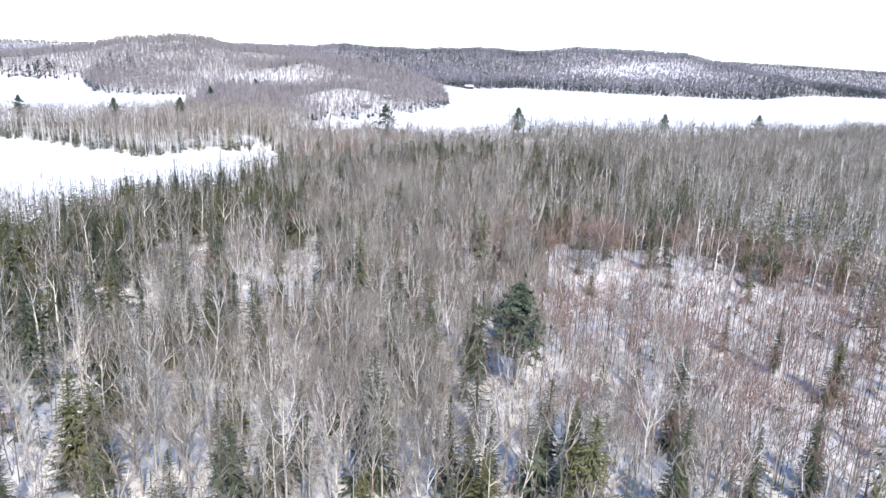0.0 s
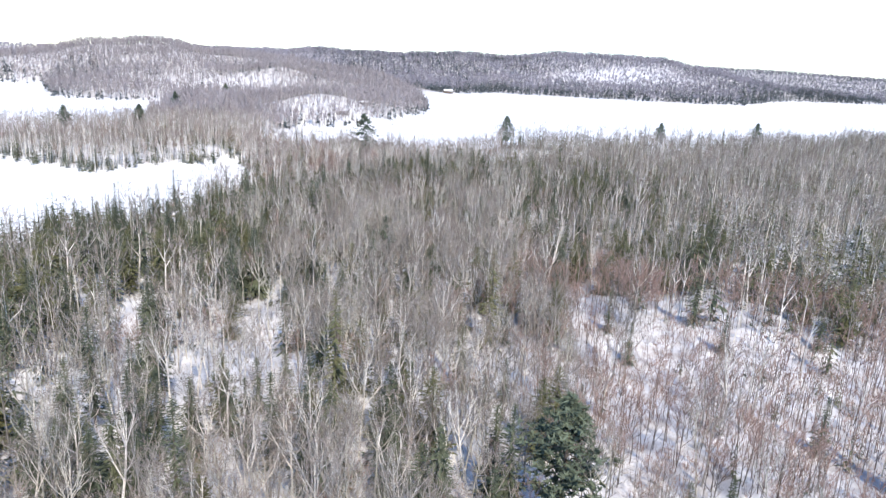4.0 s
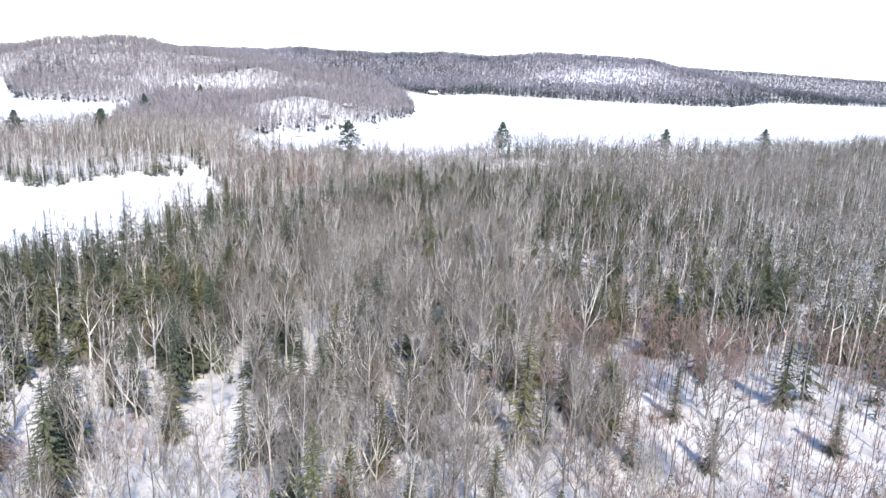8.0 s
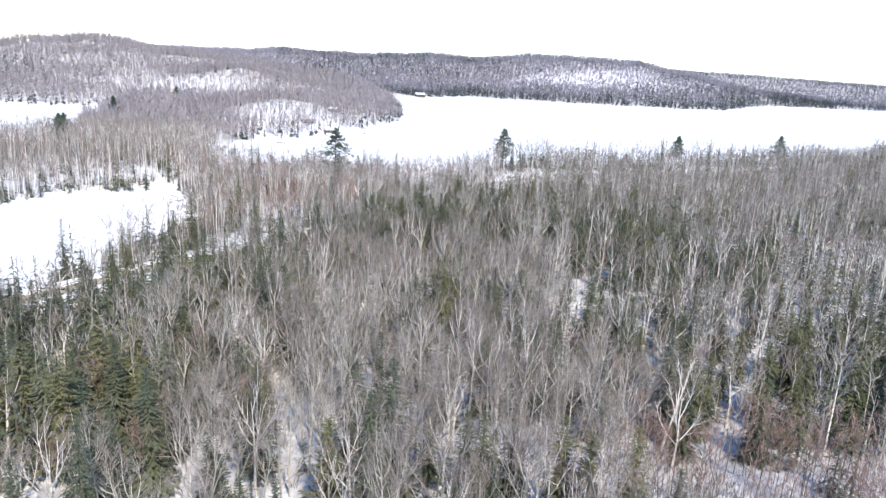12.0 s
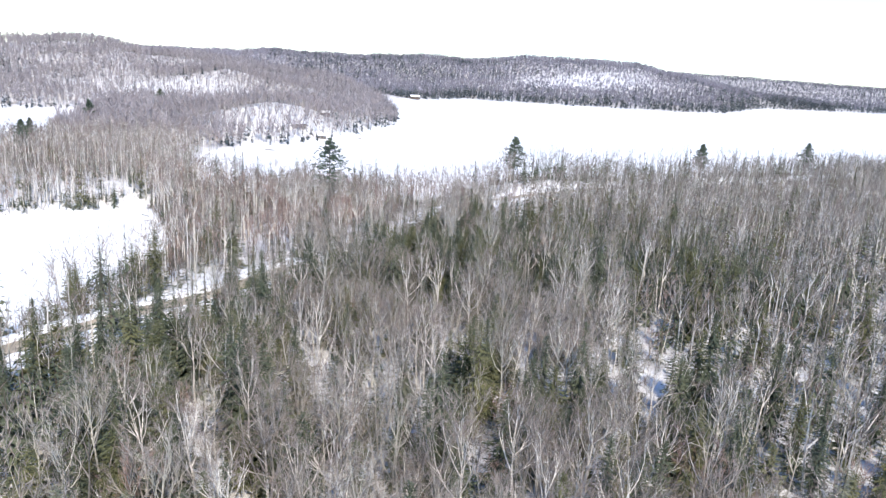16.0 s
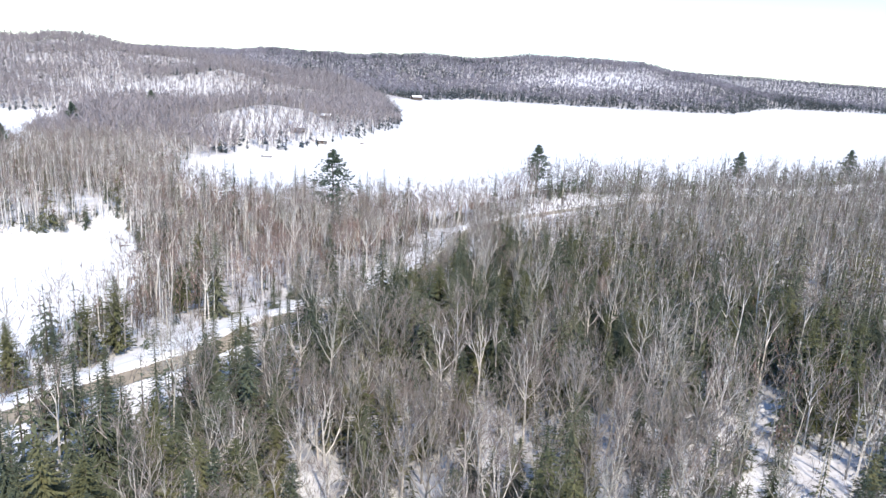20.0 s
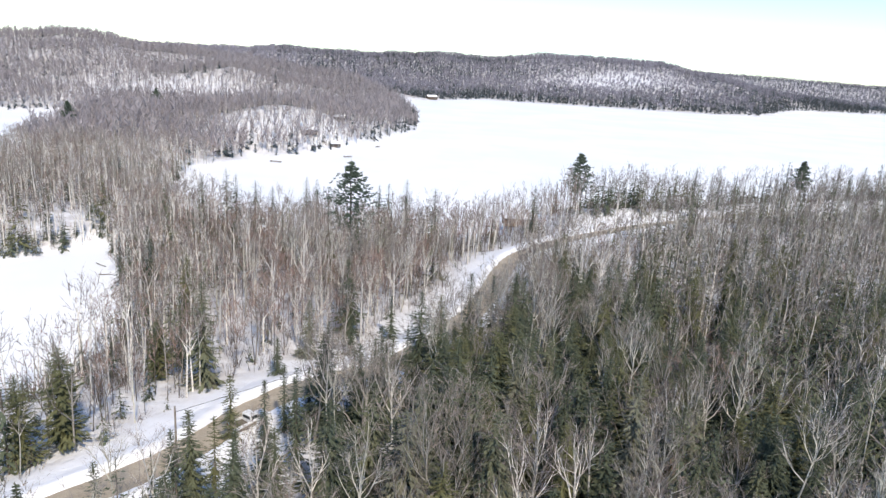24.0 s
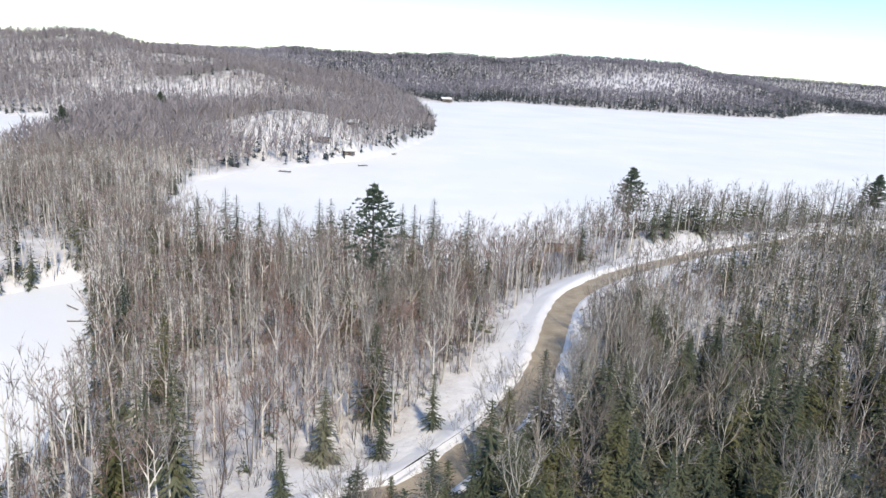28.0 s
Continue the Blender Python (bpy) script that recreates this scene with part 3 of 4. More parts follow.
# ---- where the trees stand ----
def bumpy(p, x, y, sx, sy):
    return np.exp(-((p[:, 0] - x) / sx) ** 2 - ((p[:, 1] - y) / sy) ** 2)


OPEN = [  # snowy gaps in the wood: x, y, half sizes, strength
    (22, 94, 3.5, 6, 1), (29, 104, 5, 5, 0.7), (-31, 81, 3, 4, 1), (-26, 72, 2.5, 4, 1), (-19, 94, 4, 6, 0.8), (-17, 161, 8, 8, 0.9), (68, 160, 6, 6, 0.5),
    (-3, 178, 2.5, 4, 0.9), (-2.5, 166, 2.5, 3, 0.9), (-39, 164, 7, 7, 0.9), (-14, 147, 7, 11, 0.95), (-24, 138, 5, 6, 0.8), (51, 147, 8, 6, 0.55), (67, 146, 9, 6, 0.55), (45, 128, 6, 6, 0.6), (46, 171, 5, 5, 0.5),
    (25, 141, 5, 6, 0.7), (43, 222, 4, 7, 0.85), (50, 236, 6, 6, 0.9), (7, 193, 3, 6, 0.8), (47, 166, 5, 5, 0.4), (63, 436, 5, 24, 1), (122, 428, 12, 4, 0.8), (145, 437, 10, 4, 0.8),
    (-76, 404, 9, 10, 0.9), (-47, 388, 7, 4, 0.8), (-22, 322, 2.2, 16, 0.8), (-24, 306, 3, 5, 0.6), (-28, 258, 4, 18, 0.8), (66, 330, 14, 7, 0.5), (63, 288, 3.5, 8, 0.9), (50, 271, 4, 8, 0.9), (-15, 271, 7, 8, 0.85), (-24, 262, 6, 7, 0.6)]


def wood_mix(p):
    """Chance of a tree at each place, and the share of each kind."""
    x, y = p.T
    lake, pond = wet(p)
    gap = np.zeros(len(p))
    for ox, oy, sx, sy, s in OPEN:
        if oy < 250:
            oy, sx, sy = oy - 5, sx * 0.9, sy + 4
        gap = np.maximum(gap, s * bumpy(p, ox, oy, sx, sy))
    patch, patch2 = waves(p, 55, 21), waves(p, 28, 22)
    share = np.zeros((len(p), 4))
    right = np.clip((x - 0.22 * y - 15) / 40, 0, 1)[:, None]
    share[:] = np.array([0.24, 0.40, 0.06, 0.30]) * (1 - right) + np.array([0.29, 0.33, 0.10, 0.28]) * right
    # slender reddish saplings over open snow
    red = np.clip(1.6 * np.maximum(bumpy(p, 68, 110, 40, 48), bumpy(p, 45, 163, 16, 14)), 0, 1)
    share = share * (1 - red[:, None]) + red[:, None] * np.array([0.07, 0.08, 0.80, 0.05])
    # spruces along the pond and on the near side of the road
    green = np.clip(1.3 * np.maximum.reduce([0.85 * bumpy(p, -64, 205, 40, 45), 0.8 * bumpy(p, -62, 140, 30, 40), bumpy(p, 5, 280, 26, 18), 0.75 * bumpy(p, -34, 236, 22, 32), 0.6 * bumpy(p, 66, 284, 40, 24), bumpy(p, 95, 190, 25, 18), 0.5 * bumpy(p, -45, 130, 16, 22)]), 0, 1)
    share = share * (1 - green[:, None]) + green[:, None] * np.array([0.10, 0.22, 0.02, 0.66])
    firs = np.clip(1.4 * bumpy(p, 15, 280, 21, 17), 0, 1)[:, None]
    share = share * (1 - firs) + firs * np.array([0.05, 0.09, 0.0, 0.86])
    # birches and thin brown stems on the neck between the waters
    d, along = off_line(p, ROAD)
    nearside = (y < np.interp(x, ROAD[:, 0], ROAD[:, 1]))
    neck = 1.0 * ((~nearside & (y > 285) & (x < 60)) | (y > 345)) * (y < 620) * (x < 75)
    share = share * (1 - neck[:, None]) + neck[:, None] * np.array([0.38, 0.19, 0.38, 0.05])
    share[:, 3] *= np.clip(1 + 0.7 * patch, 0.25, 2.0) * (1 - 0.75 * bumpy(p, 2, 84, 20, 18))
    share[:, 0] *= 1 + 1.5 * bumpy(p, -12, 92, 26, 24)
    share[:, 0] *= np.clip(1 + 0.8 * patch2, 0.25, 2)
    edge = (np.minimum(np.abs(lake), np.abs(pond)) < 14)
    share[edge & (pond > 40), 3] *= 1.5
    chance = 0.95 - 0.1 * red - 0.95 * gap
    # beside the road the snow is bare
    chance = np.where(d < np.where(nearside, np.where(y > 352, 9.0, 6.2), 9.5), 0, chance)
    chance = np.where(~nearside & (d < 13) & (x < 45) & (x > -20), chance * 0.55, chance)
    chance = np.where((pond < 16) & (y < 312) & (y > 235) & (x > -80), chance * 0.3, chance)  # only low growth at the pond's near shore
    chance = np.where((lake < 1.5) | (pond < 1.0), 0, chance)
    share = share / share.sum(1, keepdims=True)
    birch, maple, young, green = share.T
    shade = np.clip(0.5 + 0.5 * waves(p, 40, 23), 0.1, 0.9)  # firs and cedars keep to stands of their own
    return chance, np.stack([0.7 * birch, 0.66 * maple, young, (0.42 + 0.2 * shade) * green, 0.3 * birch + 0.34 * maple, 0.38 * shade * green + 0.1 * (1 - shade) * green, 0.48 * (1 - shade) * green], 1)


def scatter(box, gap, seed):
    r = np.random.RandomState(seed)
    gx, gy = np.meshgrid(np.arange(box[0], box[1], gap), np.arange(box[2], box[3], gap))
    p = np.c_[gx.ravel(), gy.ravel()] + r.uniform(-0.46, 0.46, (gx.size, 2)) * gap
    return p, r


def pick_kinds(share, r):
    return (r.rand(len(share), 1) > np.cumsum(share, 1)).sum(1).clip(0, share.shape[1] - 1)


def joined_wood(name, label, kind, spots, level, seed, shapes=6, small=0.72, large=1.15, mats=None):
    """One object of many trees, for woods that nobody could count."""
    if not len(spots):
        return
    r = np.random.RandomState(seed)
    z = relief(spots)
    va, fa, ia, ta, n = [], [], [], [], 0
    which = r.randint(0, shapes, len(spots))
    for s in range(shapes):
        (wv, wf), (cv, cf) = kinds(kind, 40 + s, level)
        v = np.concatenate([wv, cv])
        f = np.concatenate([wf, cf + len(wv)])
        at = np.flatnonzero(which == s)
        if not len(at):
            continue
        a, k = r.uniform(0, 6.3, len(at)), r.uniform(small, large, len(at))
        ca, sa = np.cos(a)[:, None], np.sin(a)[:, None]
        out = np.stack([(v[:, 0] * ca - v[:, 1] * sa) * k[:, None] + spots[at, :1], (v[:, 0] * sa + v[:, 1] * ca) * k[:, None] + spots[at, 1:2], v[:, 2] * k[:, None] + z[at, None]], 2)
        va.append(out.reshape(-1, 3))
        fa.append((f[None] + (np.arange(len(at)) * len(v))[:, None, None] + n).reshape(-1, 3))
        ia.append(np.tile(np.r_[np.zeros(len(wf), int), np.ones(len(cf), int)], len(at)))
        ta.append(np.repeat(r.rand(len(at)), len(v)))
        n += len(at) * len(v)
    me = bulk_mesh(name, np.concatenate(va), np.concatenate(fa), mats or MATS[kind], np.concatenate(ia), np.concatenate(ta))
    tagged(new(name, me), label, "woods", kind="stuff")


SINGLE = {}


def single_tree(kind, x, y, turn, size, seed, z=None):
    """One tree of its own: an empty at the foot with trunk and crown."""
    key = (kind, seed)
    m = Matrix.Translation((x, y, float(relief([(x, y)])[0]) if z is None else z)) @ Matrix.Rotation(turn, 4, "Z") @ Matrix.Diagonal((size, size, size, 1))
    if key not in SINGLE:
        (wv, wf), (cv, cf) = kinds(kind, seed, 0)
        wood, crown = MATS[kind]
        ob = tagged(new(kind), LABELS[kind], "tree", GROUPS[kind] + " of the forest")
        part("trunk", bulk_mesh("trunk", wv, wf, [wood]), ob)
        part("crown", bulk_mesh("crown", cv, cf, [crown]), ob)
        ob.matrix_basis = m
        SINGLE[key] = ob
        return ob
    ob = copy_thing(SINGLE[key], Matrix())
    ob.matrix_basis = m
    return ob


SPRUCES = [  # x, y, height, half breadth, colour
    (-0.4, 119, 19, 3.2, 1), (24.6, 147, 17.5, 2.7, 1), (-9.7, 143.4, 13, 2.1, 0), (2.1, 148.6, 14.5, 2.6, 2), (37.8, 143, 6.5, 1.3, 0), (47.5, 141, 7.5, 1.5, 0), (64, 141, 7, 1.4, 0),
    (82, 142, 8, 1.5, 0), (23.8, 127.6, 7, 1.3, 0), (20.7, 126.4, 6.5, 1.3, 0), (-10.5, 120.4, 8, 1.6, 0), (-35, 153.6, 8, 1.6, 0), (42.4, 96.3, 7, 1.3, 0), (47.3, 151.6, 8, 1.3, 0),
    (63.5, 112.5, 8.5, 1.5, 0), (64.2, 153, 13, 2.2, 0), (36.5, 94.3, 8, 1.3, 0), (53.3, 68.7, 9, 1.9, 0), (46.5, 68.7, 10, 2.0, 0), (-21.4, 88, 9, 1.7, 0), (16.2, 81, 13, 2.0, 0), (15.8, 92, 11, 1.6, 0),
    (6.3, 286.4, 12, 1.8, 0), (-7.2, 272.7, 13, 1.7, 0), (-14.9, 266, 12, 1.5, 1), (-23.7, 258, 12, 1.6, 0), (34.8, 258.8, 12, 1.8, 0), (20.5, 261.6, 13, 1.9, 1),
    (-0.6, 308.5, 7, 1.5, 0), (6.4, 315.3, 8, 1.4, 0), (-11.7, 300.7, 6, 1.2, 0), (167, 447, 18, 2.8, 0), (119, 427, 17.5, 2.0, 0), (205, 468, 16, 2.4, 0), (212, 470, 15, 2.2, 0), (221, 473, 16, 2.5, 0), (231, 476, 15.5, 2.4, 0), (290, 500, 14, 2.2, 0), (19.4, 217.5, 17, 2.3, 1), (-15.6, 281, 9, 1.4, 1), (-11.6, 281.6, 8, 1.0, 0), (-9.3, 282.6, 9.5, 1.1, 0), (-8.0, 282.0, 8, 1.0, 0),
    (-42.3, 408.8, 13, 1.5, 0), (-35.7, 410.0, 16, 1.6, 0), (-32.3, 405.4, 15, 1.7, 0), (-26.7, 404.1, 14, 1.8, 0), (-22.2, 407.0, 13, 1.5, 0), (-12.2, 401.5, 16, 1.6, 0), (-10.0, 423.0, 15, 1.7, 0), (-6.2, 415.3, 14, 1.8, 0), (10.2, 430.6, 13, 1.5, 0), (12.0, 412.9, 16, 1.6, 0), (19.1, 428.6, 15, 1.7, 0), (26.4, 412.1, 14, 1.8, 0), (58.1, 412.5, 13, 1.5, 0), (154.8, 479.4, 16, 1.6, 0)]
PINES = [(-0.3, 370, 24, 7.0), (80, 435, 19.5, 5.0), (23.7, 95.5, 16.5, 4.6), (261, 489, 18.5, 4.2), (181, 458, 16.5, 3.6), (-131, 463, 17, 3.4), (-160, 432, 16, 3.6), (-144, 506, 17, 3.2), (-151, 616, 20, 4.0), (-146, 786, 18, 4.4), (-218, 440, 18, 4)]
BIRCHES = [(14, 228.4, 16.5), (24.2, 247.5, 16), (12.7, 193.2, 17.5), (14.8, 222.8, 16), (88.8, 248, 17), (70.7, 279, 14), (-3.9, 233.5, 15), (-0.8, 235.6, 15.5), (6.7, 233.4, 15.5), (13.3, 231.3, 15), (3.7, 274.7, 15), (19.5, 256.7, 15.5)]
MAPLES = [(52, 151.2), (-5.8, 199.7)]
MARKED = [q[:2] for q in SPRUCES + PINES + BIRCHES + MAPLES] + [(-13.8, 283.5), (-15.0, 280)]


def roomy(p):
    """False where a tree would crowd one of the trees that stand out."""
    ok = np.ones(len(p), bool)
    for x, y in MARKED:
        dx, dy = p[:, 0] - x, p[:, 1] - y
        ok &= ~((np.hypot(dx, dy) < 2.6) | ((np.abs(dx) < 2.2) & (dy < 0) & (dy > -10)))
    return ok


# near and middle woods
p, r = scatter((-290, 490, 32, 560), 3.15, 11)
p = p[(p[:, 0] > -0.54 * p[:, 1] - 10) & (p[:, 0] < 0.76 * p[:, 1] + 10)]
chance, share = wood_mix(p)
keep = (r.rand(len(p)) < chance) & roomy(p)
p, share = p[keep], share[keep]
k = pick_kinds(share, r)
axis = np.abs(p[:, 0] - (8 + 0.02 * p[:, 1]))
for i, kind in enumerate(KINDS):
    mine = np.flatnonzero(k == i)
    strip = mine[(p[mine, 1] < 350) & (p[mine, 1] > 60)]
    first = strip[np.argsort(axis[strip] + 0.05 * p[strip, 1])][:290]
    zs = relief(p[first])
    for q, t in enumerate(first):
        single_tree(kind, p[t, 0], p[t, 1], r.uniform(0, 6.3), r.uniform(0.75, 1.14), q % 9, float(zs[q]))
    rest = np.setdiff1d(mine, first)
    joined_wood(kind + "_woods", "dense winter stand: " + LABELS[kind].replace("standing ", ""), kind, p[rest], 1, 60 + i)

# young growth under the trees
p, r = scatter((-290, 490, 56, 520), 3.1, 12)
p = p[(p[:, 0] > -0.54 * p[:, 1] - 10) & (p[:, 0] < 0.76 * p[:, 1] + 10)]
chance, share = wood_mix(p)
p = p[(r.rand(len(p)) < chance * 0.75) & ((bumpy(p, 68, 112, 40, 50) < 0.25) | (r.rand(len(p)) < 0.7))]
fir = r.rand(len(p)) < 0.22
joined_wood("fir_undergrowth", "low young firs scattered over the snowy forest floor", "young_fir", p[fir], 1, 71, 6, 0.5, 1.2)
joined_wood("brush_undergrowth", "low leafless brush over the snowy forest floor", "brush", p[~fir], 1, 72, 6, 0.7, 1.3)

# reddish saplings over the open snow, and brush on the neck
p, r = scatter((26, 130, 62, 180), 2.3, 14)
chance, share = wood_mix(p)
p = p[(r.rand(len(p)) < chance * 0.9) & (np.maximum(bumpy(p, 70, 112, 44, 52), bumpy(p, 45, 160, 18, 14)) > 0.25) & roomy(p)]
joined_wood("maple_sapling_woods", "reddish stand of slender bare saplings over open snow", "maple_sapling", p, 1, 83, 7, 0.65, 1.05)
p, r = scatter((-60, 70, 296, 420), 2.3, 15)
chance, share = wood_mix(p)
p = p[(r.rand(len(p)) < chance * 0.6) & (p[:, 1] > np.interp(p[:, 0], ROAD[:, 0], ROAD[:, 1]))]
joined_wood("brush_undergrowth", "low brown leafless brush under the birches", "brush", p, 1, 84, 6, 0.7, 1.6)

# dark growth along the far shore of the pond, and close stands before the road
p, r = scatter((-290, -40, 300, 420), 1.9, 16)
pond = wet(p)[1] + waves(p, 26, 5) * 1.6
p = p[(pond > 0.8) & (pond < 9) & (r.rand(len(p)) < 0.8)]
k = r.rand(len(p))
joined_wood("shore_spruce", "low dark spruces and cedars along the frozen pond", "spruce", p[k < 0.45], 1, 91, 6, 0.25, 0.65)
joined_wood("shore_birch", "white birches leaning along the frozen pond", "paper_birch", p[(k > 0.45) & (k < 0.7)], 1, 92)
joined_wood("shore_brush", "low leafless brush along the frozen pond", "brush", p[k > 0.7], 1, 93, 6, 0.6, 1.2)
p, r = scatter((-90, -14, 185, 272), 3.6, 17)
chance, share = wood_mix(p)
p = p[(r.rand(len(p)) < chance * np.where(p[:, 1] > 240, 0.4, 0.35)) & roomy(p) & (p[:, 1] < 275) & (p[:, 1] > 185 + 0.2 * np.abs(p[:, 0] + 50))]
joined_wood("spruce_woods", "close dark spruce stand between pond and road", "balsam_fir", p, 1, 94, 6, 0.7, 1.05)
p, r = scatter((10, 150, 225, 345), 3.0, 19)
chance, share = wood_mix(p)
p = p[(r.rand(len(p)) < chance * 0.8 * np.clip(1.2 * bumpy(p, 72, 280, 50, 36), 0, 1)) & (p[:, 1] < np.interp(p[:, 0], ROAD[:, 0], ROAD[:, 1]) - 6)]
joined_wood("fir_understory", "dark green young firs under the bare hardwoods", "spruce", p, 1, 96, 5, 0.45, 0.95, mats=(DARK, NEEDLE_DARK))
p, r = scatter((-260, 90, 290, 540), 2.7, 20)
chance, share = wood_mix(p)
dense = np.maximum.reduce([bumpy(p, -37, 318, 11, 34), bumpy(p, -30, 372, 30, 26), 0.8 * bumpy(p, 0, 356, 40, 16), 0.7 * bumpy(p, 25, 380, 25, 14), 0.9 * bumpy(p, -140, 455, 100, 65)])
p = p[(r.rand(len(p)) < chance * np.clip(1.3 * dense, 0, 0.9)) & (p[:, 1] > np.interp(p[:, 0], ROAD[:, 0], ROAD[:, 1]) + 8)]
k = r.rand(len(p))
joined_wood("brush_understory", "dark brown leafless brush between the birches and the pond", "brush", p[k < 0.68], 1, 98, 6, 1.0, 2.0)
joined_wood("fir_understory", "dark firs and cedars under the birches by the pond", "spruce", p[k > 0.8], 1, 99, 5, 0.35, 0.75, mats=(DARK, NEEDLE_DARK))

p, r = scatter((-80, -30, 235, 315), 2.2, 22)
pond = wet(p)[1] + waves(p, 26, 5) * 1.6
p = p[(pond > 1.0) & (pond < 17) & (r.rand(len(p)) < 0.8) & (off_line(p, ROAD)[0] > 8)]
k = r.rand(len(p))
joined_wood("brush_understory", "dark brown leafless brush between the pond and the road", "brush", p[k < 0.75], 1, 101, 6, 1.0, 1.8)
joined_wood("fir_understory", "small dark spruces between the pond and the road", "spruce", p[k > 0.88], 1, 102, 5, 0.3, 0.55, mats=(DARK, NEEDLE_DARK))

# bare shrubs on the snowy verge
for i, (x, y, tall) in enumerate(((13, 318, 3.6), (17.5, 323.5, 4.2), (9, 313, 3.2), (20, 329, 3.8), (5, 307.5, 3.0), (23, 337, 3.4), (15, 325, 2.8), (0, 304.5, 3.2), (26, 346, 3.0), (11, 317.5, 2.6), (33, 366, 3.0), (47, 385, 3.4))):
    ob = tagged(new("roadside_shrub"), "low grey leafless shrub on the snowy road verge", "shrub", "shrubs on the verge")
    (wv, wf), (cv, cf) = hardwood(400 + i, tall, tall * 0.45, 0.06, 8, 7, 0, 260, 0.035, True, 0.026)
    part("stems", bulk_mesh("stems", wv, wf, [GREY]), ob)
    part("twigs", bulk_mesh("twigs", cv, cf, [TWIG_BIRCH]), ob)
    ob.matrix_basis = Matrix.Translation((x, y, float(relief([(x, y)])[0]) + 0.2))

# trees that stand out
def lone(name, label, geo, mats, x, y, turn=0.0, category="tree", tint=""):
    ob = tagged(new(name), label, category)
    (wv, wf), (cv, cf) = geo
    part("trunk", bulk_mesh("trunk", wv, wf, [mats[0]]), ob)
    part("crown", bulk_mesh("crown", cv, cf, [mats[1]]), ob)
    ob.matrix_basis = Matrix.Translation((x, y, float(relief([(x, y)])[0]))) @ Matrix.Rotation(turn, 4, "Z")
    return ob


for i, (x, y, tall, wide) in enumerate(PINES):
    lone("white_pine", "tall green white pine with spreading layered boughs", white_pine(i, tall, wide, 46, 15, 10), (DARK, PINE), x, y, i * 1.3)
for i, (x, y, tall, wide, tone) in enumerate(SPRUCES):
    mat = (NEEDLE_DARK, NEEDLE_OLIVE, NEEDLE_PALE)[tone]
    tall, wide = (tall * 1.2, wide * 2.0) if y > 400 and x < 60 else (tall, wide)
    lone("spruce", ("dark green spruce standing clear over snow", "tall olive-yellow spruce above the bare crowns", "pale grey-green lichen-covered spruce")[tone], conifer(100 + i, tall, wide, 180, 11, blunt=0.6 if tone == 1 or y > 400 else 0.72), (DARK, mat), x, y, i * 0.7)
for i, (x, y, tall) in enumerate(BIRCHES):
    lone("paper_birch", "bright white forked paper birch above darker crowns", hardwood(200 + i, tall, 3.0, 0.34, 7, 9, 3, 700, 0.19, True, 0.03), (BIRCH, TWIG_BIRCH), x, y, i)
lone("bare_maple", "broad reddish bare maple over open snow", hardwood(301, 13.0, 5.6, 0.10, 14, 14, 4, 3600, 0.17, True, 0.034, False), (GREY, TWIG_RED), 52, 151.2)
lone("bare_maple", "broad grey bare maple with a rounded crown", hardwood(302, 15.5, 4.8, 0.16, 12, 12, 3, 2000, 0.19, True, 0.036), (GREY, TWIG_GREY), -5.8, 199.7)

# more thin stems on the neck between the waters
p, r = scatter((-60, 75, 295, 425), 3.4, 13)
chance, share = wood_mix(p)
p = p[(r.rand(len(p)) < chance * 0.6) & (p[:, 1] > np.interp(p[:, 0], ROAD[:, 0], ROAD[:, 1]) + 6)]
k = r.rand(len(p))
joined_wood("paper_birch_woods", "close stand of thin white birch stems in snow", "paper_birch", p[k < 0.3], 1, 81)
joined_wood("maple_sapling_woods", "close brown stand of slender bare saplings in snow", "maple_sapling", p[k >= 0.3], 1, 82, 6, 0.85, 1.25)
# brown brush under the woods beyond the road
p, r = scatter((55, 330, 290, 470), 3.3, 21)
chance, share = wood_mix(p)
p = p[(r.rand(len(p)) < chance * 0.8) & (p[:, 0] < 0.6 * p[:, 1] + 10)]
joined_wood("brush_understory", "brown leafless brush under the far birches", "brush", p, 1, 100, 6, 1.0, 1.9)

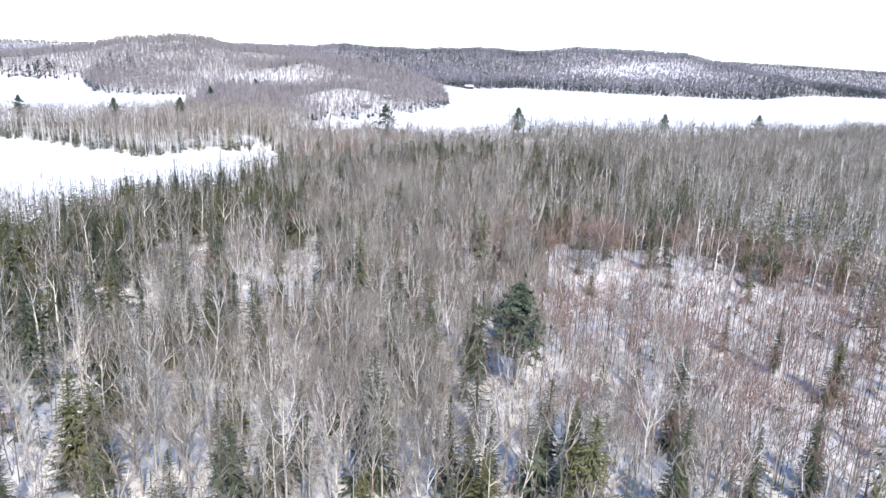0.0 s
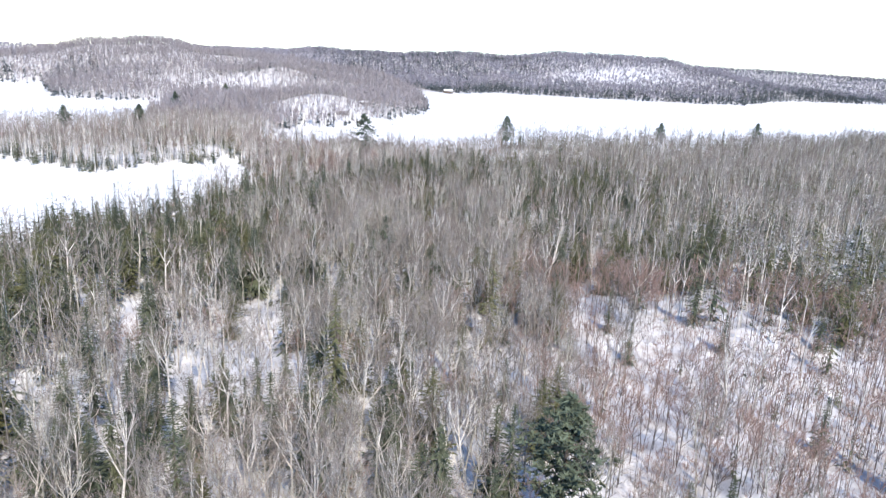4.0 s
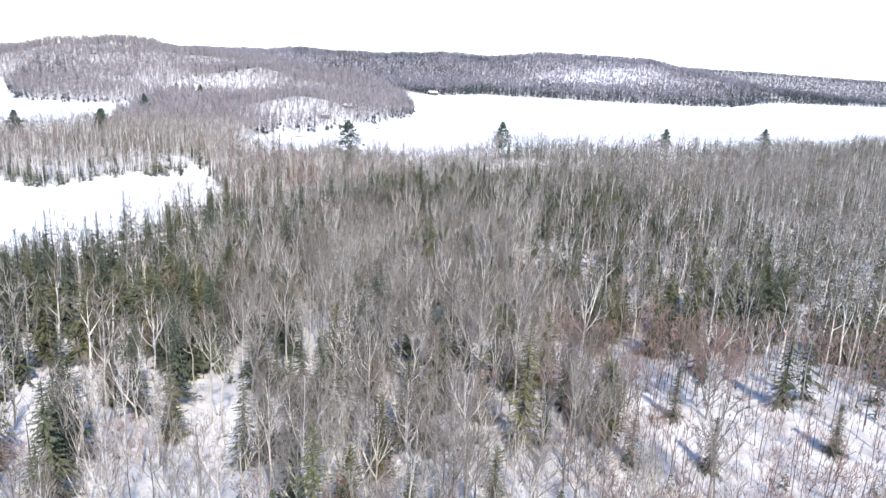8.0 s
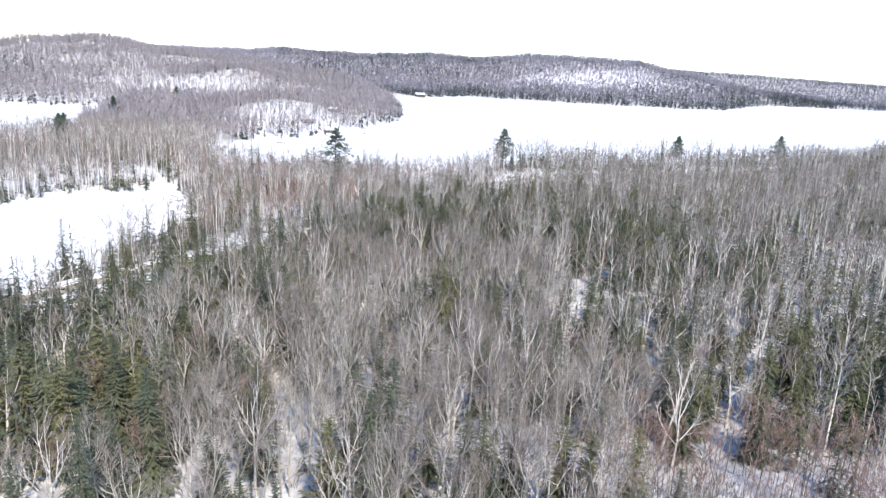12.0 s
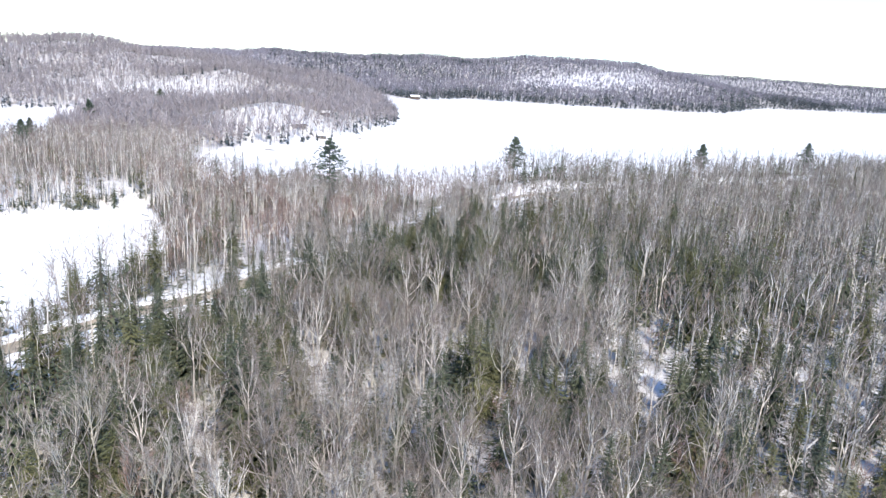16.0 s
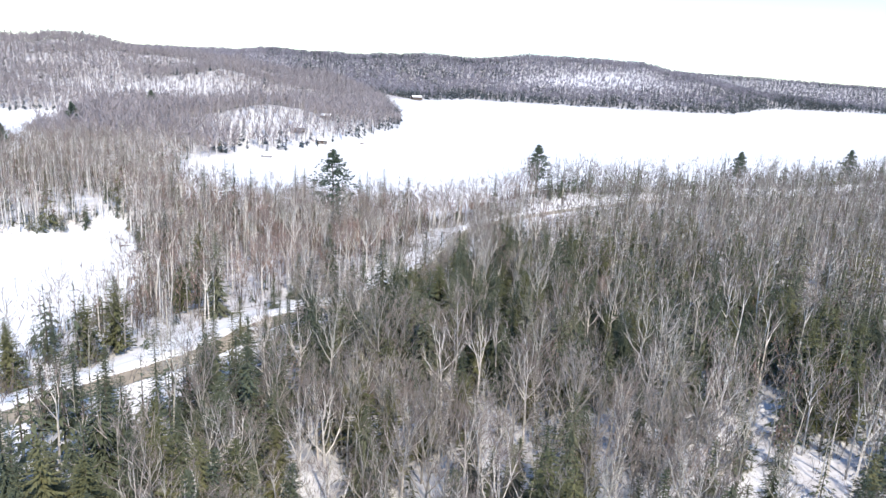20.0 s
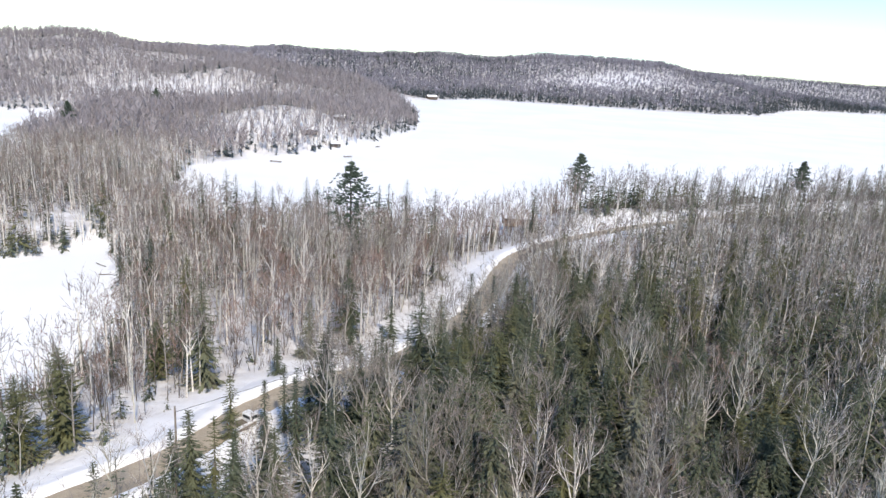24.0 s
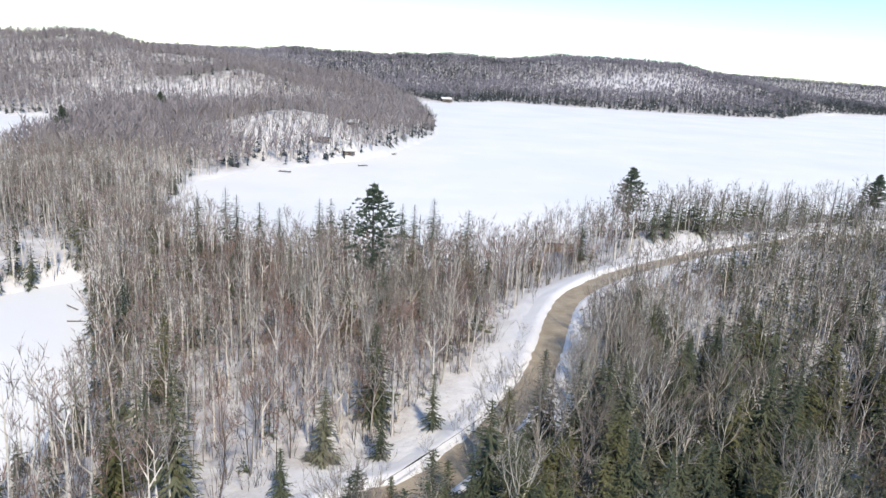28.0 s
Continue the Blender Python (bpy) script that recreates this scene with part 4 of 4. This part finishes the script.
# far woods on the hills
HILL_KINDS = ("paper_birch", "bare_maple", "maple_sapling", "spruce")
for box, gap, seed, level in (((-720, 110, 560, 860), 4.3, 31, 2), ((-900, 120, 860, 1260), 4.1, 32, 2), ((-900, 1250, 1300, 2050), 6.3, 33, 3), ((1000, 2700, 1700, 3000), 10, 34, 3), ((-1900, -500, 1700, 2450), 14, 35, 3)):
    p, r = scatter(box, gap, seed)
    p = p[(p[:, 0] > -0.50 * p[:, 1] - 60) & (p[:, 0] < 0.86 * p[:, 1] + 60)]
    lake, pond = wet(p)
    slope = np.maximum(1.1 * bumpy(p, -36, 628, 62, 34), 1.15 * bumpy(p, -160, 876, 112, 46))
    slope = np.maximum(slope, bumpy(p, 560, 1600, 170, 90) * 0.8)
    keep = (lake > 3) & (r.rand(len(p)) < 0.96 - 0.5 * slope + 0.35 * np.exp(-lake / 10))
    p, lake, slope = p[keep], lake[keep], slope[keep]
    cone = 0.03 + 0.22 * waves(p, 130, 41) + np.where(p[:, 1] > 1280, 0.9 * np.exp(-lake / 60) + 0.16 + 0.3 * (p[:, 0] > 1000) + 0.4 * bumpy(p, 100, 1850, 330, 240), 0.85 * np.exp(-lake / 12))
    cone = np.clip(cone * np.where((p[:, 1] > 1280) & (p[:, 0] < -140), 0.2, 1), 0.03, 0.95)
    rest = (1 - cone)[:, None] * (np.array([0.25, 0.45, 0.30]) if seed < 33 else np.array([0.14, 0.5, 0.36]))
    open_slope = (slope > 0.35) & (lake > 12)
    rest[open_slope] = (0.35, 0.0, 0.6)
    cone[open_slope] = 0.05
    k = pick_kinds(np.c_[rest, cone], r)
    for i, kind in enumerate(HILL_KINDS):
        wide = (0.4, 0.85) if i == 3 and seed == 31 else (0.68, 1.02) if seed == 32 else (0.8, 1.2) if i < 3 and level < 3 else (0.75, 1.1) if i < 3 else (0.85, 1.3)
        # twigs and needles here carry painted distance haze, stronger on the far ridges
        joined_wood(kind + "_hillside", "distant bare hillside wood over snow" if i < 3 else "distant dark conifers on the hills and shores", kind, p[k == i], level, seed * 10 + i, 5, *wide, mats=(MATS[kind][0] if level < 3 else DARK, (TWIG_HILL_HAZE if level < 3 else TWIG_FAR_HAZE) if i < 3 else NEEDLE_HAZE))
# thin bare stems all over the snowy slopes
for box, gap, seed, (x, y, sx, sy) in (((-130, 60, 570, 700), 3.0, 38, (-36, 628, 75, 42)), ((-420, 90, 780, 980), 3.6, 39, (-160, 876, 140, 60))):
    p, r = scatter(box, gap, seed)
    p = p[(wet(p)[0] > 6) & (r.rand(len(p)) < 0.85 * np.clip(2 * bumpy(p, x, y, sx, sy), 0, 1))]
    joined_wood("bare_stem_hillside", "thin bare grey stems on the open snowy slope", "bare_stem", p, 2, seed, 6, 0.7, 1.1)


# the forest goes on to both sides and behind
p, r = scatter((-330, 520, -160, 580), 7.0, 36)
lake, pond = wet(p)
p = p[((p[:, 0] < -0.54 * p[:, 1] - 10) | (p[:, 0] > 0.76 * p[:, 1] + 10) | (p[:, 1] < 20)) & (np.hypot(p[:, 0], p[:, 1]) > 25) & (lake > 3) & (pond > 3)]
near = (p[:, 0] > -190) & (p[:, 0] < 290) & (p[:, 1] < 340) & (p[:, 1] > -70)
beside, r2 = scatter((-190, 290, -70, 340), 5.2, 37)
lake, pond = wet(beside)
beside = beside[((beside[:, 0] < -0.54 * beside[:, 1] - 10) | (beside[:, 0] > 0.76 * beside[:, 1] + 10) | (beside[:, 1] < 26)) & (np.hypot(beside[:, 0], beside[:, 1]) > 12) & (lake > 3) & (pond > 3)]
for spots, level, seed, rr in ((p[~near], 2, 360, r), (beside, 2, 370, r2)):
    k = pick_kinds(wood_mix(spots)[1], rr)
    for i, kind in enumerate(KINDS):
        joined_wood(kind + "_outskirts", "winter forest around the valley: " + LABELS[kind].replace("standing ", ""), kind, spots[k == i], level, seed + i, 5, 0.8, 1.15)


# ---- buildings, docks, line, logs ----
def make_plain(name, low, high, scale, rough=0.8):
    m, n, l, b = material(name, rough)
    a = ramp(n, l, noise_tex(n, l, scale, 4, 0.65), [(0.3, low), (0.7, high)])
    l.new(a, b.inputs["Base Color"])
    bump(n, l, b, noise_tex(n, l, scale * 4, 3), 0.3, 0.03)
    return m


BOARDS = make_plain("weathered_boards", (0.20, 0.14, 0.10), (0.36, 0.27, 0.20), 1.5)
TRIM = make_plain("pale_trim", (0.62, 0.60, 0.56), (0.78, 0.76, 0.72), 3)
STAIN = make_plain("dark_stained_boards", (0.07, 0.055, 0.045), (0.14, 0.11, 0.09), 1.5)
GLASS = make_plain("window_glass", (0.03, 0.035, 0.04), (0.06, 0.07, 0.08), 0.5, 0.08)
POLEWOOD = make_plain("pole_wood", (0.20, 0.17, 0.14), (0.33, 0.29, 0.25), 2)
BLACK = make_plain("cable_sheath", (0.02, 0.02, 0.02), (0.05, 0.05, 0.05), 2, 0.5)


def box_mesh(name, size, mat, bevel=0.02):
    bm = bmesh.new()
    bmesh.ops.create_cube(bm, size=1.0, matrix=Matrix.Diagonal((*size, 1)))
    if bevel:
        bmesh.ops.bevel(bm, geom=bm.edges[:], offset=bevel, segments=1, affect="EDGES")
    me = bpy.data.meshes.new(name)
    bm.to_mesh(me)
    bm.free()
    me.materials.append(mat)
    return me


def prism(name, outline, depth, mat):
    """An outline in x, z pushed along y."""
    n = len(outline)
    v = [(x, -depth / 2, z) for x, z in outline] + [(x, depth / 2, z) for x, z in outline]
    f = [list(range(n))[::-1], list(range(n, 2 * n))] + [[i, (i + 1) % n, n + (i + 1) % n, n + i] for i in range(n)]
    me = bpy.data.meshes.new(name)
    me.from_pydata(v, [], f)
    me.materials.append(mat)
    bm = bmesh.new()
    bm.from_mesh(me)
    bmesh.ops.recalc_face_normals(bm, faces=bm.faces[:])
    bm.to_mesh(me)
    bm.free()
    return me


def cottage(name, label, x, y, turn, wide, deep, high, rise, wall, windows, door=True, z=None):
    """A gabled cottage with the ridge along x, its front to -y."""
    ob = tagged(new(name), label, "house")
    z = float(relief([(x, y)])[0]) if z is None else z
    ob.matrix_basis = pose(x, y, z - 0.3, 0, 0, turn)
    t = 0.18

    def put(nm, me, px, py, pz, rz=0.0, parent=ob, lab=""):
        o = part(nm, me, parent, lab)
        o.matrix_local = pose(px, py, pz, 0, 0, rz)
        return o

    put("wall", box_mesh("wall", (wide, t, high), wall), 0, -deep / 2 + t / 2, high / 2)
    put("wall", box_mesh("wall", (wide, t, high), wall), 0, deep / 2 - t / 2, high / 2)
    gable = [(-deep / 2 + t, 0), (deep / 2 - t, 0), (deep / 2 - t, high), (0, high + rise - 0.1), (-deep / 2 + t, high)]
    put("wall", prism("wall", gable, t, wall), -wide / 2 + t / 2, 0, 0, 90)
    put("wall", prism("wall", gable, t, wall), wide / 2 - t / 2, 0, 0, 90)
    e, o = deep / 2 + 0.5, 0.5 * rise / (deep / 2)
    roof = [(-e, high - o), (0, high + rise), (e, high - o), (e, high - o + 0.16), (0, high + rise + 0.18), (-e, high - o + 0.16)]
    put("roof", prism("roof", roof, wide + 0.8, STAIN), 0, 0, 0, 90)
    snow = [(-e + 0.1, high - o + 0.17), (0, high + rise + 0.2), (e - 0.1, high - o + 0.17), (e - 0.2, high - o + 0.45), (0.3, high + rise + 0.5), (-0.3, high + rise + 0.5), (-e + 0.2, high - o + 0.45)]
    put("roof_snow", prism("roof_snow", snow, wide + 0.6, CLEAN), 0, 0, 0, 90, lab="thick snow on the roof")
    for k in range(windows):
        px = -wide / 2 + wide * (k + 0.5) / windows
        if door and k == windows // 2:
            d = put("door", box_mesh("door", (0.95, 0.08, 2.0), TRIM), px, -deep / 2 - 0.03, 1.05)
            put("door_handle", box_mesh("door_handle", (0.05, 0.06, 0.14), BLACK), 0.35, -0.06, 0.0, parent=d)
            continue
        w = put("window", box_mesh("window", (1.35, 0.08, 1.15), TRIM), px, -deep / 2 - 0.03, high * 0.56)
        put("pane", box_mesh("pane", (0.56, 0.04, 0.95), GLASS, 0.0), -0.31, -0.05, 0, parent=w)
        put("pane", box_mesh("pane", (0.56, 0.04, 0.95), GLASS, 0.0), 0.31, -0.05, 0, parent=w)
    put("chimney", box_mesh("chimney", (0.6, 0.6, 1.5), BOARDS), wide * 0.28, deep * 0.12, high + rise + 0.3)
    return ob


cottage("cottage", "low pale-brown cottage with a snow-covered roof by the lake", 58, 430, -6, 10.5, 6.5, 2.8, 1.3, BOARDS, 3)
cottage("boathouse", "far boathouse with a white snowy roof on the shore", 136, 1308, 12, 16, 9, 4.5, 2.2, STAIN, 3, False)
cottage("cottage", "dark cottage with pale windows among trees on the point", -21.8, 632, 10, 9, 6, 2.8, 1.4, STAIN, 3)
cottage("cottage", "small dark cottage up the slope of the point", -4, 668, -8, 7, 5, 2.6, 1.2, STAIN, 2, False)
cottage("shed", "low dark shed on the snowy shore of the point", -6, 626, 8, 6, 4, 2.0, 0.8, STAIN, 2, False)
cottage("cottage", "dark cottage on the far shore of the bay", -199, 778, 20, 9, 6, 3, 1.5, STAIN, 2, False)


def dock(x, y, turn, long):
    ob = tagged(new("dock"), "grey wooden dock frozen into the snowy lake edge", "dock", "docks on the lake")
    ob.matrix_basis = pose(x, y, 0.0, 0, 0, turn)
    n = int(long / 0.6)
    plank = box_mesh("plank", (0.5, 1.4, 0.07), STAIN, 0.01)
    for k in range(n):
        part("plank", plank, ob).matrix_local = pose(-long / 2 + 0.6 * (k + 0.5), 0, 0.55)
    for sy in (-0.6, 0.6):
        part("beam", box_mesh("beam", (long, 0.14, 0.2), POLEWOOD, 0.02), ob).matrix_local = pose(0, sy, 0.41)
        for sx in (-long / 2 + 0.3, 0, long / 2 - 0.3):
            part("post", box_mesh("post", (0.16, 0.16, 1.1), POLEWOOD, 0.02), ob).matrix_local = pose(sx, sy * 1.1, 0.35)


dock(-36, 573.5, -18, 6)
dock(1.5, 604, 25, 5)
dock(21, 658, 60, 4)


def beam(name, a, b, r0, r1, mat, parent, sides=8):
    sh = Shape()
    a, b = np.array(a, float), np.array(b, float)
    sh.tube([a, a + (b - a) * 0.5, b - (b - a) * 0.001, b], [r0, (r0 + r1) / 2, r1, 0], sides)
    v, f = sh.arrays()
    return part(name, bulk_mesh(name, v, f, [mat]), parent)


# a service line over the road between two poles
ENDS = ((-20, 272), (50.6, 352.3))
tops = []
for x, y in ENDS:
    z = float(relief([(x, y)])[0])
    pole = tagged(new("utility_pole"), "slim weathered wooden utility pole beside the road", "utility pole", "utility poles")
    pole.location = (x, y, z)
    beam("shaft", (0, 0, -1.0), (0, 0, 9.5), 0.15, 0.10, POLEWOOD, pole)
    beam("insulator", (0, 0.12, 8.7), (0, 0.12, 9.0), 0.06, 0.05, TRIM, pole)
    tops.append(np.array([x, y, z + 8.8]))
span = [tops[0] + (tops[1] - tops[0]) * k / 20 - np.array([0, 0, 4 * 3.2 * (k / 20) * (1 - k / 20)]) for k in range(21)]
sh = Shape()
for a, b in zip(span, span[1:]):
    sh.tube([a, b - (b - a) * 0.01, b], [0.03, 0.03, 0], 4)
v, f = sh.arrays()
cable = tagged(new("overhead_cable", bulk_mesh("overhead_cable", v, f, [BLACK])), "thin dark cable sagging over the snowy roadside", "cable")
a, b = span[6], span[7]
sh = Shape()
sh.tube([a, (a + b) / 2, b - (b - a) * 0.02, b], [0.05, 0.09, 0.05, 0], 6)
v, f = sh.arrays()
part("splice_case", bulk_mesh("splice_case", v, f, [BLACK]), cable)

# guard rail at the road's edge
rail = tagged(new("guard_rail"), "short timber guard rail capped with snow beside the road", "guard rail")
rail.matrix_basis = pose(-14.2, 282.6, ROAD_Z, 0, 0, 52)
for k in range(3):
    part("post", box_mesh("post", (0.18, 0.18, 1.5), POLEWOOD), rail).matrix_local = pose(-1.8 + 1.8 * k, 0, 0.35)
for h in (0.5, 0.9):
    part("board", box_mesh("board", (4.0, 0.08, 0.22), POLEWOOD), rail).matrix_local = pose(0, -0.14, h)
part("snow_cap", box_mesh("snow_cap", (4.1, 0.36, 0.22), CLEAN, 0.08), rail, "snow along the top").matrix_local = pose(0, 0, 1.18)

# driftwood along the pond
for k, (x, y) in enumerate(((-52.6, 358), (-51.0, 354), (-45.0, 329), (-49.0, 347), (-43.8, 321), (-57, 368), (-46.9, 338), (-60.5, 376))):
    log = tagged(new("fallen_log"), "dark fallen log lying at the snowy pond edge", "log", "logs at the pond")
    log.matrix_basis = pose(x, y, POND_Z + 0.12, 0, 0, 71 * k)
    beam("trunk", (-0.9 - 0.15 * k, 0, 0), (1.2 + 0.1 * k, 0.25, 0.1), 0.14, 0.06, DARK, log, 6)
    beam("stub", (0.5, 0.1, 0.1), (1.0, 0.7, 0.6), 0.06, 0.03, DARK, log, 4)

# a white pickup truck at the edge of the gravel road
PAINT = make_plain("white_car_paint", (0.72, 0.73, 0.74), (0.80, 0.81, 0.82), 0.8, 0.3)
RUBBER = make_plain("tyre_rubber", (0.025, 0.025, 0.025), (0.05, 0.048, 0.045), 3, 0.9)
LOAD = make_plain("brush_load", (0.10, 0.085, 0.065), (0.22, 0.19, 0.15), 2.5, 0.9)
RED = make_plain("red_lamp_glass", (0.35, 0.02, 0.02), (0.45, 0.03, 0.03), 1, 0.2)
truck = tagged(new("pickup_truck"), "white pickup truck with a dark loaded bed on the gravel road", "truck")
truck.matrix_basis = pose(-13.8, 284.7, ROAD_Z + 0.06, 0, 0, 47)


def fit(name, me, x, y, z, parent=None, label=""):
    ob = part(name, me, parent or truck, label)
    ob.matrix_local = pose(x, y, z)
    return ob


fit("body", prism("body", [(-2.8, 0.45), (2.7, 0.4), (2.8, 0.7), (2.75, 1.0), (1.35, 1.14), (-0.55, 1.14), (-0.55, 0.7), (-2.8, 0.7)], 1.9, PAINT), 0, 0, 0)
cab = fit("cab", prism("cab", [(-0.55, 1.1), (1.38, 1.1), (0.62, 1.78), (0.4, 1.83), (-0.35, 1.83), (-0.5, 1.74)], 1.68, PAINT), 0, 0, 0)
fit("windscreen", prism("windscreen", [(1.32, 1.17), (1.36, 1.17), (0.67, 1.76), (0.63, 1.76)], 1.5, GLASS), 0, 0, 0, cab, "dark windscreen")
fit("rear_window", box_mesh("rear_window", (0.03, 1.3, 0.4), GLASS, 0.005), -0.55, 0, 1.45, cab, "dark rear window")
for side in (-0.85, 0.85):
    fit("side_window", prism("side_window", [(-0.35, 1.2), (1.05, 1.2), (0.5, 1.7), (-0.35, 1.7)], 0.03, GLASS), 0, side, 0, cab, "dark side window")
    fit("bed_side", box_mesh("bed_side", (2.25, 0.09, 0.5), PAINT, 0.02), -1.68, side * 1.06, 0.93)
    fit("mirror", box_mesh("mirror", (0.1, 0.22, 0.18), BLACK, 0.02), 1.0, side * 1.22, 1.25)
    fit("headlight", box_mesh("headlight", (0.08, 0.32, 0.18), GLASS, 0.02), 2.77, side * 0.85, 0.85, label="clear headlight")
    fit("tail_light", box_mesh("tail_light", (0.06, 0.14, 0.34), RED, 0.01), -2.83, side * 1.04, 0.93, label="red tail light")
    for x in (-1.75, 1.75):
        bm = bmesh.new()
        bmesh.ops.create_cone(bm, cap_ends=True, segments=20, radius1=0.39, radius2=0.39, depth=0.26, matrix=Matrix.Rotation(math.pi / 2, 4, "X"))
        bmesh.ops.bevel(bm, geom=[e for e in bm.edges if len(e.link_faces) == 2 and e.calc_face_angle() > 1], offset=0.04, segments=1, affect="EDGES")
        me = bpy.data.meshes.new("wheel")
        bm.to_mesh(me)
        bm.free()
        me.materials.append(RUBBER)
        wheel = fit("wheel", me, x, side * 1.0, 0.39)
        bm = bmesh.new()
        bmesh.ops.create_cone(bm, cap_ends=True, segments=14, radius1=0.22, radius2=0.2, depth=0.28, matrix=Matrix.Rotation(math.pi / 2, 4, "X"))
        me = bpy.data.meshes.new("rim")
        bm.to_mesh(me)
        bm.free()
        me.materials.append(PAINT)
        part("rim", me, wheel, "pale metal rim")
fit("tailgate", box_mesh("tailgate", (0.08, 1.75, 0.48), PAINT, 0.02), -2.77, 0, 0.93)
fit("bed_load", box_mesh("bed_load", (2.1, 1.66, 0.2), LOAD, 0.04), -1.68, 0, 0.83, label="dark load in the bed")
fit("bumper", box_mesh("bumper", (0.16, 1.85, 0.2), BLACK, 0.04), 2.82, 0, 0.5)
